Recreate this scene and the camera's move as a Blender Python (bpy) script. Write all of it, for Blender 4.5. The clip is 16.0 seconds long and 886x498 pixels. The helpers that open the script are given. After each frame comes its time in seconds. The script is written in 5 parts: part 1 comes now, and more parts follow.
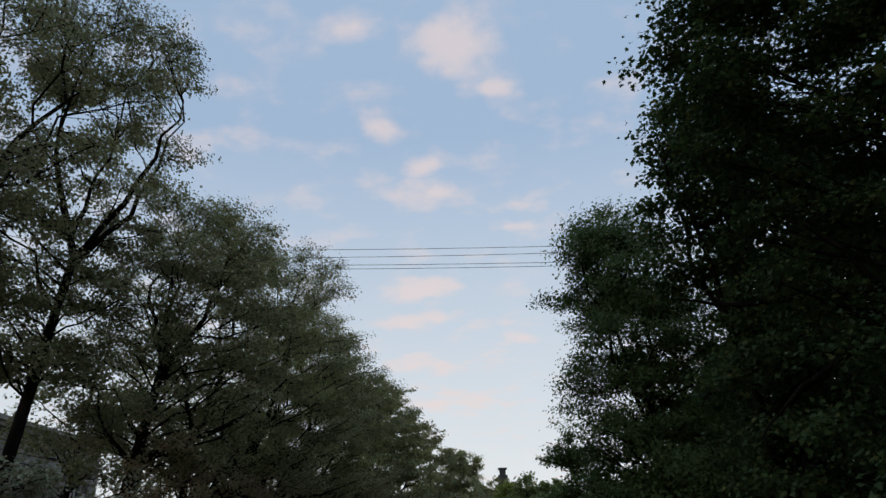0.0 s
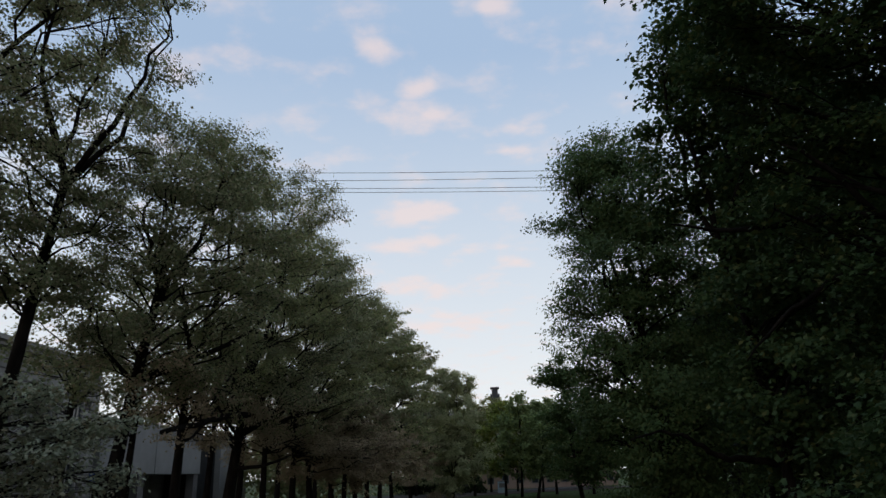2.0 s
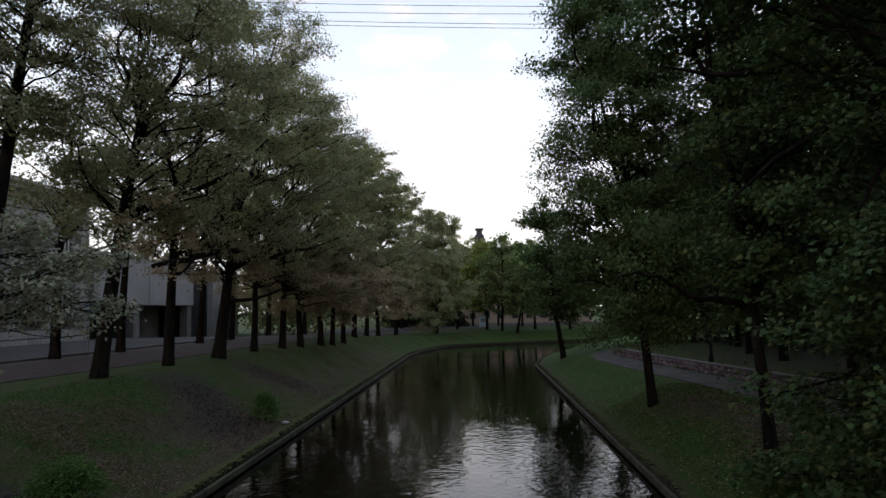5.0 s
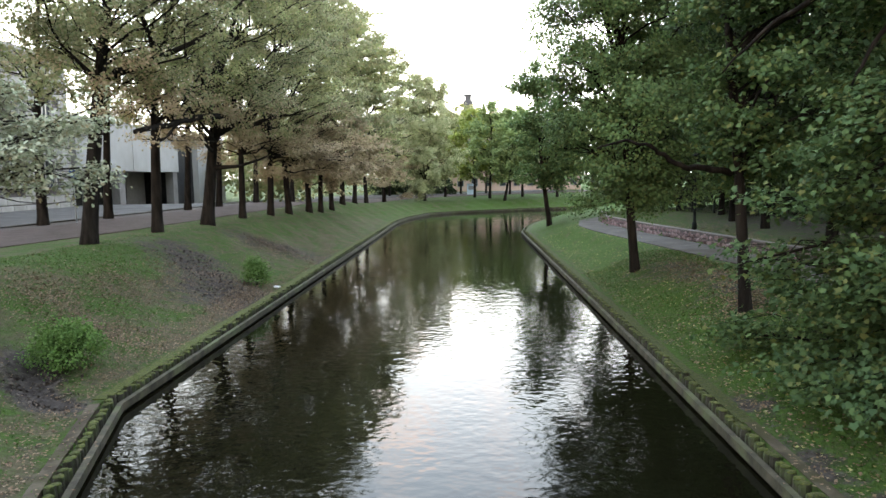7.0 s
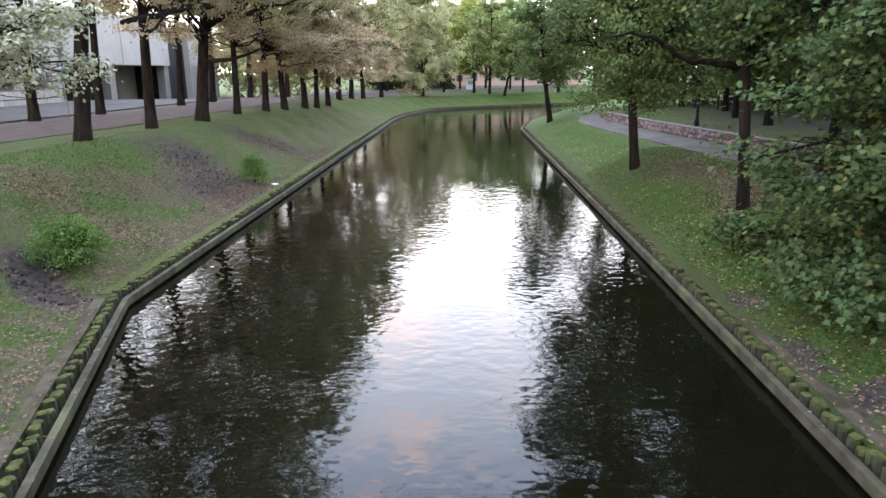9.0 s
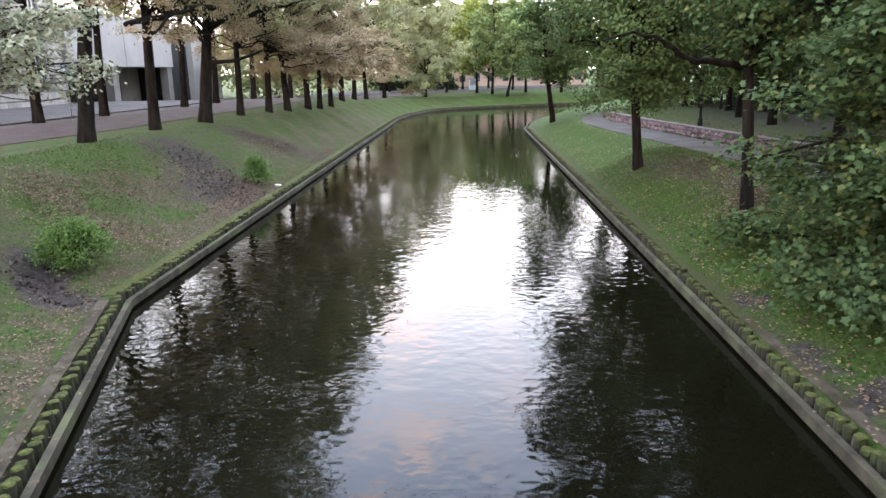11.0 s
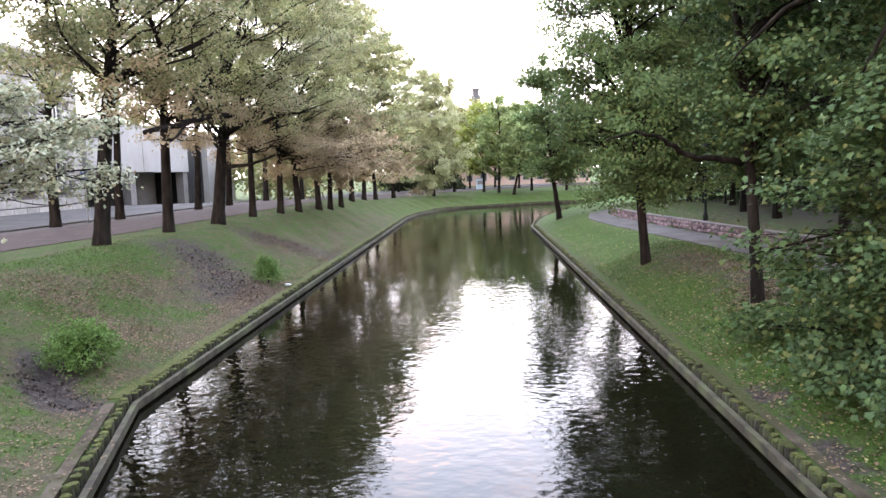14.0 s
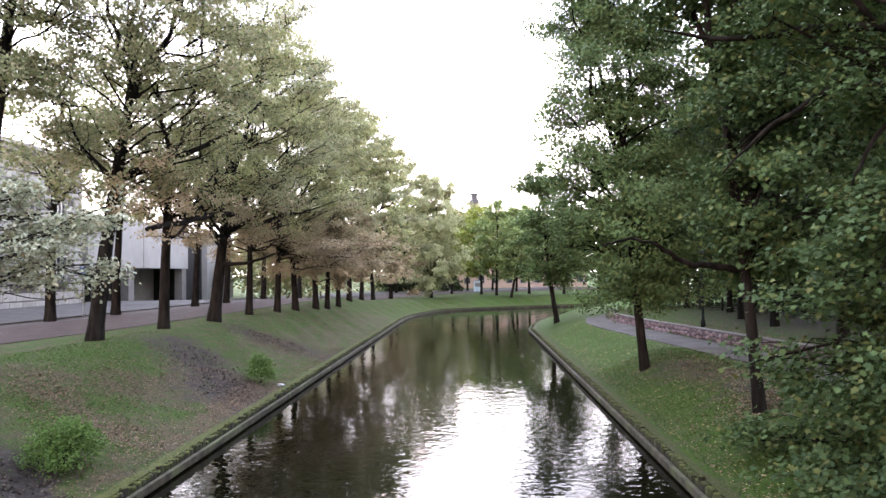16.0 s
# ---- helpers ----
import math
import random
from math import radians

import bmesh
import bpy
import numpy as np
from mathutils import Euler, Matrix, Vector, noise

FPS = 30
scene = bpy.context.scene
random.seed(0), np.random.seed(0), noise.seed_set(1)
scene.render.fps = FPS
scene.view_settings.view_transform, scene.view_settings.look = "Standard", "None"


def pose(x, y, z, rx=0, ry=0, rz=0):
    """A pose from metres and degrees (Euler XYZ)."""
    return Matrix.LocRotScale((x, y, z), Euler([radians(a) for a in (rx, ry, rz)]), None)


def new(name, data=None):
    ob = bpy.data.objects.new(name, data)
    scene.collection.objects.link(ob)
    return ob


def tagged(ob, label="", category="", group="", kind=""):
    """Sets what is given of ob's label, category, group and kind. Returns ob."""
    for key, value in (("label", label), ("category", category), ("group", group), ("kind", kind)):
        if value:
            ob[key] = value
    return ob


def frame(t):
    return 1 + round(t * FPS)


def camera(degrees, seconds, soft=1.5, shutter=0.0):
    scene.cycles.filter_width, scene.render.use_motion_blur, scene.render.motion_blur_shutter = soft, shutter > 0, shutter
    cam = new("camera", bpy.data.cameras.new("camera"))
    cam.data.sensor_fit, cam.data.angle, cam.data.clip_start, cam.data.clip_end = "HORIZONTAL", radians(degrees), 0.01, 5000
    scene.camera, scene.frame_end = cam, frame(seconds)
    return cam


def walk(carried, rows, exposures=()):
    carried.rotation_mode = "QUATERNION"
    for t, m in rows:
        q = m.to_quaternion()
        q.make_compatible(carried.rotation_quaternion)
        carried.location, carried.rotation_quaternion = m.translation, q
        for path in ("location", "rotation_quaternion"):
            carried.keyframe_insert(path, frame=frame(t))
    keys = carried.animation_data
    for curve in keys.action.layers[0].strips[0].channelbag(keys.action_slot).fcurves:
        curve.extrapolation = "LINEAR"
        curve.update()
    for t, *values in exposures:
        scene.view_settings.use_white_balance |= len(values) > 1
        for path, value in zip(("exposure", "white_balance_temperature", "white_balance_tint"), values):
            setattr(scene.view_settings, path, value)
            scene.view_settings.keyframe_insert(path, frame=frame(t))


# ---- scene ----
# ---------------------------------------------------------------- camera
cam = camera(64.8, 16.0)
EYE = (0.0, 0.0, 5.0)
PATH = [  # seconds, tilt, lean, heading
    (0.0, 114.16, 2.15, 4.64), (0.5, 113.55, 2.05, 4.66), (1.0, 112.08, 2.18, 4.59), (1.5, 110.15, 1.99, 4.33),
    (2.0, 107.92, 1.99, 4.13), (2.5, 105.93, 1.79, 3.91), (3.0, 104.01, 1.59, 3.76),
    (5.5, 92.34, 1.07, 2.63), (6.0, 89.64, 1.10, 2.27), (6.5, 86.84, 1.00, 2.04), (7.0, 84.08, 0.99, 1.86),
    (7.5, 81.73, 0.72, 1.79), (8.0, 79.54, 0.88, 1.69), (8.5, 77.33, 0.83, 1.65), (9.0, 75.68, 0.91, 1.75),
    (11.5, 75.76, 1.14, 2.02), (12.0, 76.00, 1.12, 2.13), (12.5, 76.40, 1.14, 2.18), (13.0, 77.99, 1.39, 2.20),
    (13.5, 80.55, 1.85, 2.33), (14.0, 83.71, 1.99, 2.58), (14.5, 86.27, 1.69, 2.73), (15.0, 88.89, 1.20, 2.81),
    (15.5, 90.97, 0.85, 2.64), (16.0, 92.03, 0.89, 2.41)]
STOPS = [(0.0, 0.0, 6900, 9.0), (3.0, 0.2, 7000, 12.0), (5.5, 1.2, 7350, 15.0), (6.0, 2.0, 7650, 11.0), (6.5, 2.8, 7900, 8.0), (7.0, 3.25, 7700, 9.0), (7.6, 3.45, 7500, 14.0),
         (9.0, 3.65, 7450, 19.0), (12.5, 3.7, 7550, 22.0), (14.0, 3.85, 7500, 24.0), (15.2, 3.8, 7500, 25.0), (16.0, 3.55, 7450, 26.0)]
walk(cam, [(t, pose(*EYE, a, b, c)) for t, a, b, c in PATH], STOPS)

# ---------------------------------------------------------------- sky and light
SUN_EL, SUN_ROT = 4.0, 205.0
world = bpy.data.worlds.new("evening_sky")
scene.world = world
world.use_nodes = True
wn, wl = world.node_tree.nodes, world.node_tree.links
wn.clear()


def wmath(op, a, b=None, clamp=False):
    n = wn.new("ShaderNodeMath")
    n.operation, n.use_clamp = op, clamp
    for i, v in enumerate((a, b)):
        if v is None:
            continue
        if isinstance(v, (int, float)):
            n.inputs[i].default_value = v
        else:
            wl.new(v, n.inputs[i])
    return n.outputs[0]


def wmix(fac, a, b, blend="MIX"):
    n = wn.new("ShaderNodeMix")
    n.data_type, n.blend_type = "RGBA", blend
    for i, v in ((0, fac), (6, a), (7, b)):
        if isinstance(v, (int, float, tuple)):
            n.inputs[i].default_value = v
        else:
            wl.new(v, n.inputs[i])
    return n.outputs[2]


sky = wn.new("ShaderNodeTexSky")
sky.sky_type, sky.sun_disc = "NISHITA", False
sky.sun_elevation, sky.sun_rotation = radians(SUN_EL), radians(SUN_ROT)
sky.air_density, sky.dust_density, sky.ozone_density = 1.0, 0.6, 1.5
geo = wn.new("ShaderNodeTexCoord")
sep = wn.new("ShaderNodeSeparateXYZ")
wl.new(geo.outputs["Generated"], sep.inputs[0])
up = wmath("MAXIMUM", sep.outputs[2], 0.0)
flat = wmath("ADD", up, 0.12)
comb = wn.new("ShaderNodeCombineXYZ")
wl.new(wmath("DIVIDE", sep.outputs[0], flat), comb.inputs[0])
wl.new(wmath("DIVIDE", sep.outputs[1], flat), comb.inputs[1])
puffs = wn.new("ShaderNodeTexNoise")
wl.new(comb.outputs[0], puffs.inputs["Vector"])
puffs.inputs["Scale"].default_value = 7.0
puffs.inputs["Detail"].default_value = 5.0
puffs.inputs["Roughness"].default_value = 0.55
# small evening clouds: place on the sky sheet, half-widths, density
PUFFS = [(-0.20, 0.93, 0.06, 0.05, 1), (-0.02, 1.00, 0.08, 0.10, 1), (0.04, 1.11, 0.04, 0.03, 0.7), (0.25, 1.12, 0.08, 0.07, 0.7), (-0.19, 1.07, 0.07, 0.05, 0.4), (-0.19, 1.22, 0.05, 0.05, 0.9), (-0.11, 1.46, 0.11, 0.08, 1), (-0.13, 1.35, 0.05, 0.05, 0.8), (0.11, 1.53, 0.07, 0.06, 0.8), (0.07, 1.63, 0.07, 0.05, 0.7), (-0.21, 1.96, 0.16, 0.10, 1), (-0.23, 2.16, 0.18, 0.08, 1), (-0.26, 2.56, 0.16, 0.13, 0.9), (-0.06, 2.56, 0.13, 0.10, 0.7), (0.10, 2.36, 0.12, 0.07, 0.7), (-0.47, 1.19, 0.13, 0.05, 0.45), (-0.44, 1.42, 0.10, 0.07, 0.45), (-0.21, 3.01, 0.32, 0.21, 0.7)]
cover = wmath("ADD", 0.0, 0.0)
for pu, pv, pa, pb, ps in PUFFS:
    pa, pb = pa * 1.1, pb * 1.1
    du = wmath("DIVIDE", wmath("SUBTRACT", wmath("DIVIDE", sep.outputs[0], flat), pu), pa)
    dv = wmath("DIVIDE", wmath("SUBTRACT", wmath("DIVIDE", sep.outputs[1], flat), pv), pb)
    near_puff = wmath("SUBTRACT", 1.0, wmath("SQRT", wmath("ADD", wmath("MULTIPLY", du, du), wmath("MULTIPLY", dv, dv))))
    cover = wmath("MAXIMUM", cover, wmath("MULTIPLY", near_puff, 0.72 * ps))
dense = wmath("ADD", cover, wmath("MULTIPLY", wmath("SUBTRACT", puffs.outputs[0], 0.47), 1.9))
ramp = wn.new("ShaderNodeValToRGB")
ramp.color_ramp.interpolation = "EASE"
ramp.color_ramp.elements[0].position, ramp.color_ramp.elements[1].position = 0.02, 0.72
wl.new(dense, ramp.inputs[0])
veil = wn.new("ShaderNodeValToRGB")        # milky light towards the skyline
veil.color_ramp.elements[0].position, veil.color_ramp.elements[1].position = 0.0, 0.55
veil.color_ramp.elements[0].color, veil.color_ramp.elements[1].color = (1, 1, 1, 1), (0, 0, 0, 1)
wl.new(up, veil.inputs[0])
SKY_GAIN = 0.11
base = wmix(1.0, sky.outputs[0], (SKY_GAIN, SKY_GAIN, SKY_GAIN, 1), "MULTIPLY")
blue = wmix(0.88, base, (0.38, 0.53, 0.77, 1))
pale = wmix(wmath("MULTIPLY", veil.outputs[0], 0.9), blue, (0.86, 0.90, 0.93, 1))
clouds = wmix(wmath("MULTIPLY", ramp.outputs[0], 0.62), pale, (0.82, 0.69, 0.69, 1))
glow = wn.new("ShaderNodeMapRange")         # the west ahead is brighter than the dusk behind
glow.interpolation_type = "SMOOTHSTEP"
glow.inputs[1].default_value, glow.inputs[2].default_value = -0.75, 0.45
glow.inputs[3].default_value, glow.inputs[4].default_value = 0.50, 1.0
wl.new(sep.outputs[1], glow.inputs[0])
lit = wn.new("ShaderNodeVectorMath")
lit.operation = "SCALE"
wl.new(clouds, lit.inputs[0])
wl.new(glow.outputs[0], lit.inputs["Scale"])
back = wn.new("ShaderNodeBackground")
wl.new(lit.outputs[0], back.inputs[0])
back.inputs[1].default_value = 1.0
wout = wn.new("ShaderNodeOutputWorld")
wl.new(back.outputs[0], wout.inputs[0])

sun = new("sun", bpy.data.lights.new("sun", "SUN"))
sun.data.energy, sun.data.angle, sun.data.color = 0.2, radians(30), (1.0, 0.86, 0.76)
sun.matrix_world = pose(0, 0, 60, 90 - 14, 0, 180 - SUN_ROT)

# ---------------------------------------------------------------- materials


def material(name, rough=0.8):
    m = bpy.data.materials.new(name)
    m.use_nodes = True
    return m, m.node_tree.nodes, m.node_tree.links, m.node_tree.nodes["Principled BSDF"]


def textured(name, colours, scale, detail=6, rough=0.85, bump=0.3, bump_scale=None, second=None, stretch=(1, 1, 1), dist=0.02,
             coord="Object", per_object=0.0, spec=0.3):
    """Two noises of different size give colour, a third gives relief."""
    m, N, L, bs = material(name)
    tc = N.new("ShaderNodeTexCoord")
    mp = N.new("ShaderNodeMapping")
    mp.inputs["Scale"].default_value = stretch
    L.new(tc.outputs[coord], mp.inputs[0])
    n1 = N.new("ShaderNodeTexNoise")
    n1.inputs["Scale"].default_value, n1.inputs["Detail"].default_value = scale, detail
    L.new(mp.outputs[0], n1.inputs["Vector"])
    r = N.new("ShaderNodeValToRGB")
    while len(r.color_ramp.elements) < len(colours):
        r.color_ramp.elements.new(1)
    for i, (e, c) in enumerate(zip(r.color_ramp.elements, colours)):
        e.position = 0.32 + 0.36 * i / max(1, len(colours) - 1)
        e.color = (*c, 1)
    L.new(n1.outputs[0], r.inputs[0])
    out = r.outputs[0]
    if second:
        n2 = N.new("ShaderNodeTexNoise")
        n2.inputs["Scale"].default_value, n2.inputs["Detail"].default_value = second[0], 4
        L.new(mp.outputs[0], n2.inputs["Vector"])
        r2 = N.new("ShaderNodeValToRGB")
        r2.color_ramp.elements[0].position, r2.color_ramp.elements[1].position = second[2], second[3]
        L.new(n2.outputs[0], r2.inputs[0])
        mx = N.new("ShaderNodeMix")
        mx.data_type = "RGBA"
        mx.inputs[7].default_value = (*second[1], 1)
        L.new(r2.outputs[0], mx.inputs[0])
        L.new(out, mx.inputs[6])
        out = mx.outputs[2]
    if per_object:
        oi = N.new("ShaderNodeObjectInfo")
        hs = N.new("ShaderNodeHueSaturation")
        mr = N.new("ShaderNodeMapRange")
        mr.inputs[3].default_value, mr.inputs[4].default_value = 1 - per_object, 1 + per_object
        L.new(oi.outputs["Random"], mr.inputs[0])
        L.new(mr.outputs[0], hs.inputs["Value"])
        L.new(out, hs.inputs["Color"])
        out = hs.outputs[0]
    L.new(out, bs.inputs["Base Color"])
    bs.inputs["Roughness"].default_value = rough
    bs.inputs["Specular IOR Level"].default_value = spec
    if bump:
        n3 = N.new("ShaderNodeTexNoise")
        n3.inputs["Scale"].default_value, n3.inputs["Detail"].default_value = bump_scale or scale * 4, 5
        L.new(mp.outputs[0], n3.inputs["Vector"])
        b = N.new("ShaderNodeBump")
        b.inputs["Strength"].default_value, b.inputs["Distance"].default_value = bump, dist
        L.new(n3.outputs[0], b.inputs["Height"])
        L.new(b.outputs[0], bs.inputs["Normal"])
    return m


def leaf_material(name, colours, through_light=0.35, rough=0.65):
    """Leaves: each leaf its own tint, part of the light passes through."""
    m, N, L, bs = material(name)
    g = N.new("ShaderNodeNewGeometry")
    r = N.new("ShaderNodeValToRGB")
    while len(r.color_ramp.elements) < len(colours):
        r.color_ramp.elements.new(1)
    for i, (e, c) in enumerate(zip(r.color_ramp.elements, colours)):
        e.position, e.color = i / max(1, len(colours) - 1), (*c, 1)
    L.new(g.outputs["Random Per Island"], r.inputs[0])
    tc = N.new("ShaderNodeTexCoord")
    n2 = N.new("ShaderNodeTexNoise")
    n2.inputs["Scale"].default_value, n2.inputs["Detail"].default_value = 0.35, 3
    L.new(tc.outputs["Object"], n2.inputs["Vector"])
    mr = N.new("ShaderNodeMapRange")
    mr.inputs[1].default_value, mr.inputs[2].default_value = 0.3, 0.7
    mr.inputs[3].default_value, mr.inputs[4].default_value = 0.75, 1.3
    L.new(n2.outputs[0], mr.inputs[0])
    hs = N.new("ShaderNodeHueSaturation")
    L.new(mr.outputs[0], hs.inputs["Value"])
    L.new(r.outputs[0], hs.inputs["Color"])
    L.new(hs.outputs[0], bs.inputs["Base Color"])
    bs.inputs["Roughness"].default_value = rough
    bs.inputs["Specular IOR Level"].default_value = 0.18
    tr = N.new("ShaderNodeBsdfTranslucent")
    L.new(hs.outputs[0], tr.inputs[0])
    mx = N.new("ShaderNodeMixShader")
    mx.inputs[0].default_value = through_light
    L.new(bs.outputs[0], mx.inputs[1])
    L.new(tr.outputs[0], mx.inputs[2])
    L.new(mx.outputs[0], N["Material Output"].inputs[0])
    return m


M_OAK = leaf_material("oak_leaf", [(0.185, 0.215, 0.095), (0.255, 0.28, 0.135), (0.335, 0.33, 0.185), (0.385, 0.315, 0.195), (0.23, 0.255, 0.12), (0.15, 0.185, 0.085)])
M_OAK2 = leaf_material("oak_leaf_green", [(0.20, 0.24, 0.095), (0.28, 0.315, 0.135), (0.355, 0.355, 0.175), (0.41, 0.35, 0.175), (0.165, 0.205, 0.085)])
M_RUSSET = leaf_material("oak_leaf_russet", [(0.34, 0.255, 0.15), (0.455, 0.335, 0.22), (0.29, 0.255, 0.135), (0.49, 0.355, 0.24), (0.37, 0.315, 0.18)])
M_MAPLE = leaf_material("maple_leaf", [(0.036, 0.07, 0.028), (0.055, 0.1, 0.036), (0.082, 0.13, 0.042), (0.046, 0.084, 0.032), (0.07, 0.115, 0.038), (0.14, 0.145, 0.045)], 0.28)
M_MAPLE_PALE = leaf_material("maple_leaf_pale", [(0.062, 0.112, 0.044), (0.085, 0.145, 0.052), (0.115, 0.172, 0.058), (0.075, 0.13, 0.048), (0.15, 0.17, 0.06)], 0.3)
# Much darker copy of the lime leaf, for grove, woods and hedges.
M_DARKLEAF = leaf_material("dark_lime_leaf", [(0.022, 0.036, 0.017), (0.036, 0.055, 0.021), (0.05, 0.07, 0.025), (0.03, 0.048, 0.02)])
M_SILVER = leaf_material("whitebeam_leaf", [(0.336, 0.372, 0.255), (0.487, 0.503, 0.366), (0.253, 0.292, 0.172), (0.42, 0.429, 0.304), (0.303, 0.243, 0.138)], 0.25)
# Palest oak leaf: the brighter light on this one tree is put into its colour.
M_LITOAK = leaf_material("lit_oak_leaf", [(0.33, 0.355, 0.17), (0.44, 0.445, 0.24), (0.28, 0.31, 0.145), (0.46, 0.42, 0.25)])
M_YELLOW = leaf_material("yellowing_leaf", [(0.20, 0.26, 0.06), (0.29, 0.32, 0.075), (0.16, 0.22, 0.055), (0.36, 0.33, 0.09)])
# Lighter copy for the bend: haze and open sky light put into the colour.
M_BEND = leaf_material("hazy_lime_leaf", [(0.13, 0.185, 0.08), (0.195, 0.26, 0.10), (0.26, 0.31, 0.12), (0.165, 0.225, 0.09)])
M_FRESH = leaf_material("shrub_leaf", [(0.075, 0.15, 0.036), (0.12, 0.215, 0.05), (0.095, 0.18, 0.05), (0.15, 0.23, 0.07)])
M_FALLEN = leaf_material("fallen_leaf", [(0.14, 0.085, 0.052), (0.20, 0.132, 0.086), (0.10, 0.06, 0.037), (0.235, 0.168, 0.115), (0.15, 0.104, 0.05)], 0.05, 0.8)
M_FALLENY = leaf_material("fallen_leaf_yellow", [(0.227, 0.205, 0.065), (0.284, 0.261, 0.11), (0.188, 0.143, 0.05), (0.314, 0.284, 0.161)], 0.05, 0.8)
M_BLADE = leaf_material("grass_blade", [(0.036, 0.072, 0.014), (0.054, 0.106, 0.02), (0.074, 0.125, 0.027), (0.09, 0.115, 0.035)], 0.3)
M_BARK = textured("bark", [(0.007, 0.006, 0.005), (0.015, 0.012, 0.010), (0.026, 0.021, 0.017)], 5, 8, 0.95, 0.9, 14, stretch=(1, 1, 0.25), dist=0.05, spec=0.06)
M_STONEPATH = textured("path_gravel", [(0.049, 0.035, 0.031), (0.066, 0.049, 0.043), (0.081, 0.06, 0.053)], 1.2, 10, 0.9, 0.3, 60, (14, (0.16, 0.12, 0.10), 0.55, 0.8), spec=0.08)
M_ASPHALT = textured("asphalt", [(0.066, 0.060, 0.056), (0.088, 0.081, 0.076), (0.108, 0.10, 0.094)], 0.8, 10, 0.95, 0.25, 80, (0.3, (0.06, 0.055, 0.05), 0.5, 0.7), spec=0.08)
M_WALK = textured("worn_walk", [(0.082, 0.073, 0.066), (0.108, 0.097, 0.089), (0.134, 0.12, 0.11)], 1.1, 10, 0.95, 0.25, 70, (0.5, (0.08, 0.068, 0.056), 0.5, 0.75), spec=0.1)
M_KERB = textured("worn_concrete", [(0.14, 0.128, 0.12), (0.21, 0.196, 0.183)], 14, 6, 0.88, 0.3, 50, (0.8, (0.11, 0.10, 0.09), 0.5, 0.8), spec=0.12)
M_TIMBER = textured("weathered_timber", [(0.033, 0.027, 0.017), (0.056, 0.048, 0.03), (0.085, 0.07, 0.046)], 3, 9, 0.85, 0.5, 20, (1.1, (0.10, 0.115, 0.05), 0.52, 0.75), stretch=(1, 1, 1))
M_BOARD = textured("stained_board", [(0.040, 0.031, 0.021), (0.070, 0.055, 0.039), (0.105, 0.084, 0.062)], 3, 9, 0.9, 0.5, 20, (1.3, (0.05, 0.05, 0.02), 0.5, 0.75), spec=0.08)
M_PILE = textured("wet_pile", [(0.017, 0.015, 0.011), (0.039, 0.034, 0.023), (0.056, 0.05, 0.034)], 9, 6, 0.8, 0.6, 30, (5, (0.06, 0.085, 0.02), 0.45, 0.7), per_object=0.25)
M_MOSS = textured("moss", [(0.026, 0.034, 0.008), (0.055, 0.064, 0.013), (0.091, 0.093, 0.022)], 16, 6, 0.95, 0.8, 70, (7, (0.07, 0.06, 0.03), 0.55, 0.75), per_object=0.3)
M_CLOD = leaf_material("earth_clod", [(0.045, 0.035, 0.029), (0.08, 0.063, 0.053), (0.12, 0.097, 0.083), (0.06, 0.047, 0.04)], 0.0, 0.95)
M_SOIL = textured("bare_soil", [(0.035, 0.028, 0.024), (0.07, 0.055, 0.048), (0.10, 0.08, 0.07)], 8, 8, 0.95, 0.8, 30, dist=0.04)
M_WHITE = textured("white_render", [(0.27, 0.258, 0.243), (0.32, 0.307, 0.29)], 0.6, 6, 0.85, 0.08, 40, (0.25, (0.23, 0.22, 0.205), 0.5, 0.8), spec=0.15)
# Near black: the porch's shade is put into this colour; the bay shares it.
M_DARK = textured("porch_shade_and_bay", [(0.014, 0.014, 0.015), (0.026, 0.026, 0.027)], 2, 4, 0.6, 0.05, spec=0.15)
M_STONE = textured("ashlar_stone", [(0.24, 0.222, 0.20), (0.30, 0.28, 0.255), (0.35, 0.325, 0.295)], 1.2, 8, 0.9, 0.25, 25, per_object=0.12, spec=0.15)
M_COPPER = textured("green_copper", [(0.20, 0.36, 0.36), (0.30, 0.47, 0.46)], 0.7, 5, 0.6, 0.1)
M_GLASS = textured("dark_window_glass", [(0.03, 0.035, 0.04), (0.05, 0.055, 0.06)], 1, 2, 0.08, 0.0, spec=0.6)
M_PINK = textured("salmon_plaster", [(0.44, 0.29, 0.23), (0.54, 0.38, 0.31)], 0.4, 6, 0.9, 0.1)
M_BRICKRED = textured("dark_brick", [(0.10, 0.08, 0.075), (0.15, 0.12, 0.11)], 1.5, 6, 0.9, 0.1)
M_ROOF = textured("dull_roof", [(0.12, 0.10, 0.095), (0.18, 0.15, 0.14)], 1, 5, 0.8, 0.1)
M_SLATE = textured("grey_slate", [(0.06, 0.062, 0.068), (0.10, 0.10, 0.108)], 1, 5, 0.8, 0.1)
M_RUBBLE = textured("rubble_stone", [(0.115, 0.078, 0.078), (0.19, 0.132, 0.132), (0.25, 0.185, 0.19)], 3, 7, 0.9, 0.5, 16, per_object=0.4, spec=0.12)
M_MORTAR = textured("mortar", [(0.08, 0.07, 0.065), (0.12, 0.105, 0.10)], 6, 5, 0.95, 0.4)
M_METAL = textured("dark_painted_metal", [(0.010, 0.011, 0.010), (0.02, 0.021, 0.02)], 10, 4, 0.7, 0.05, spec=0.1)
M_GREYMETAL = textured("galvanised_metal", [(0.28, 0.29, 0.30), (0.36, 0.37, 0.38)], 8, 4, 0.45, 0.05)
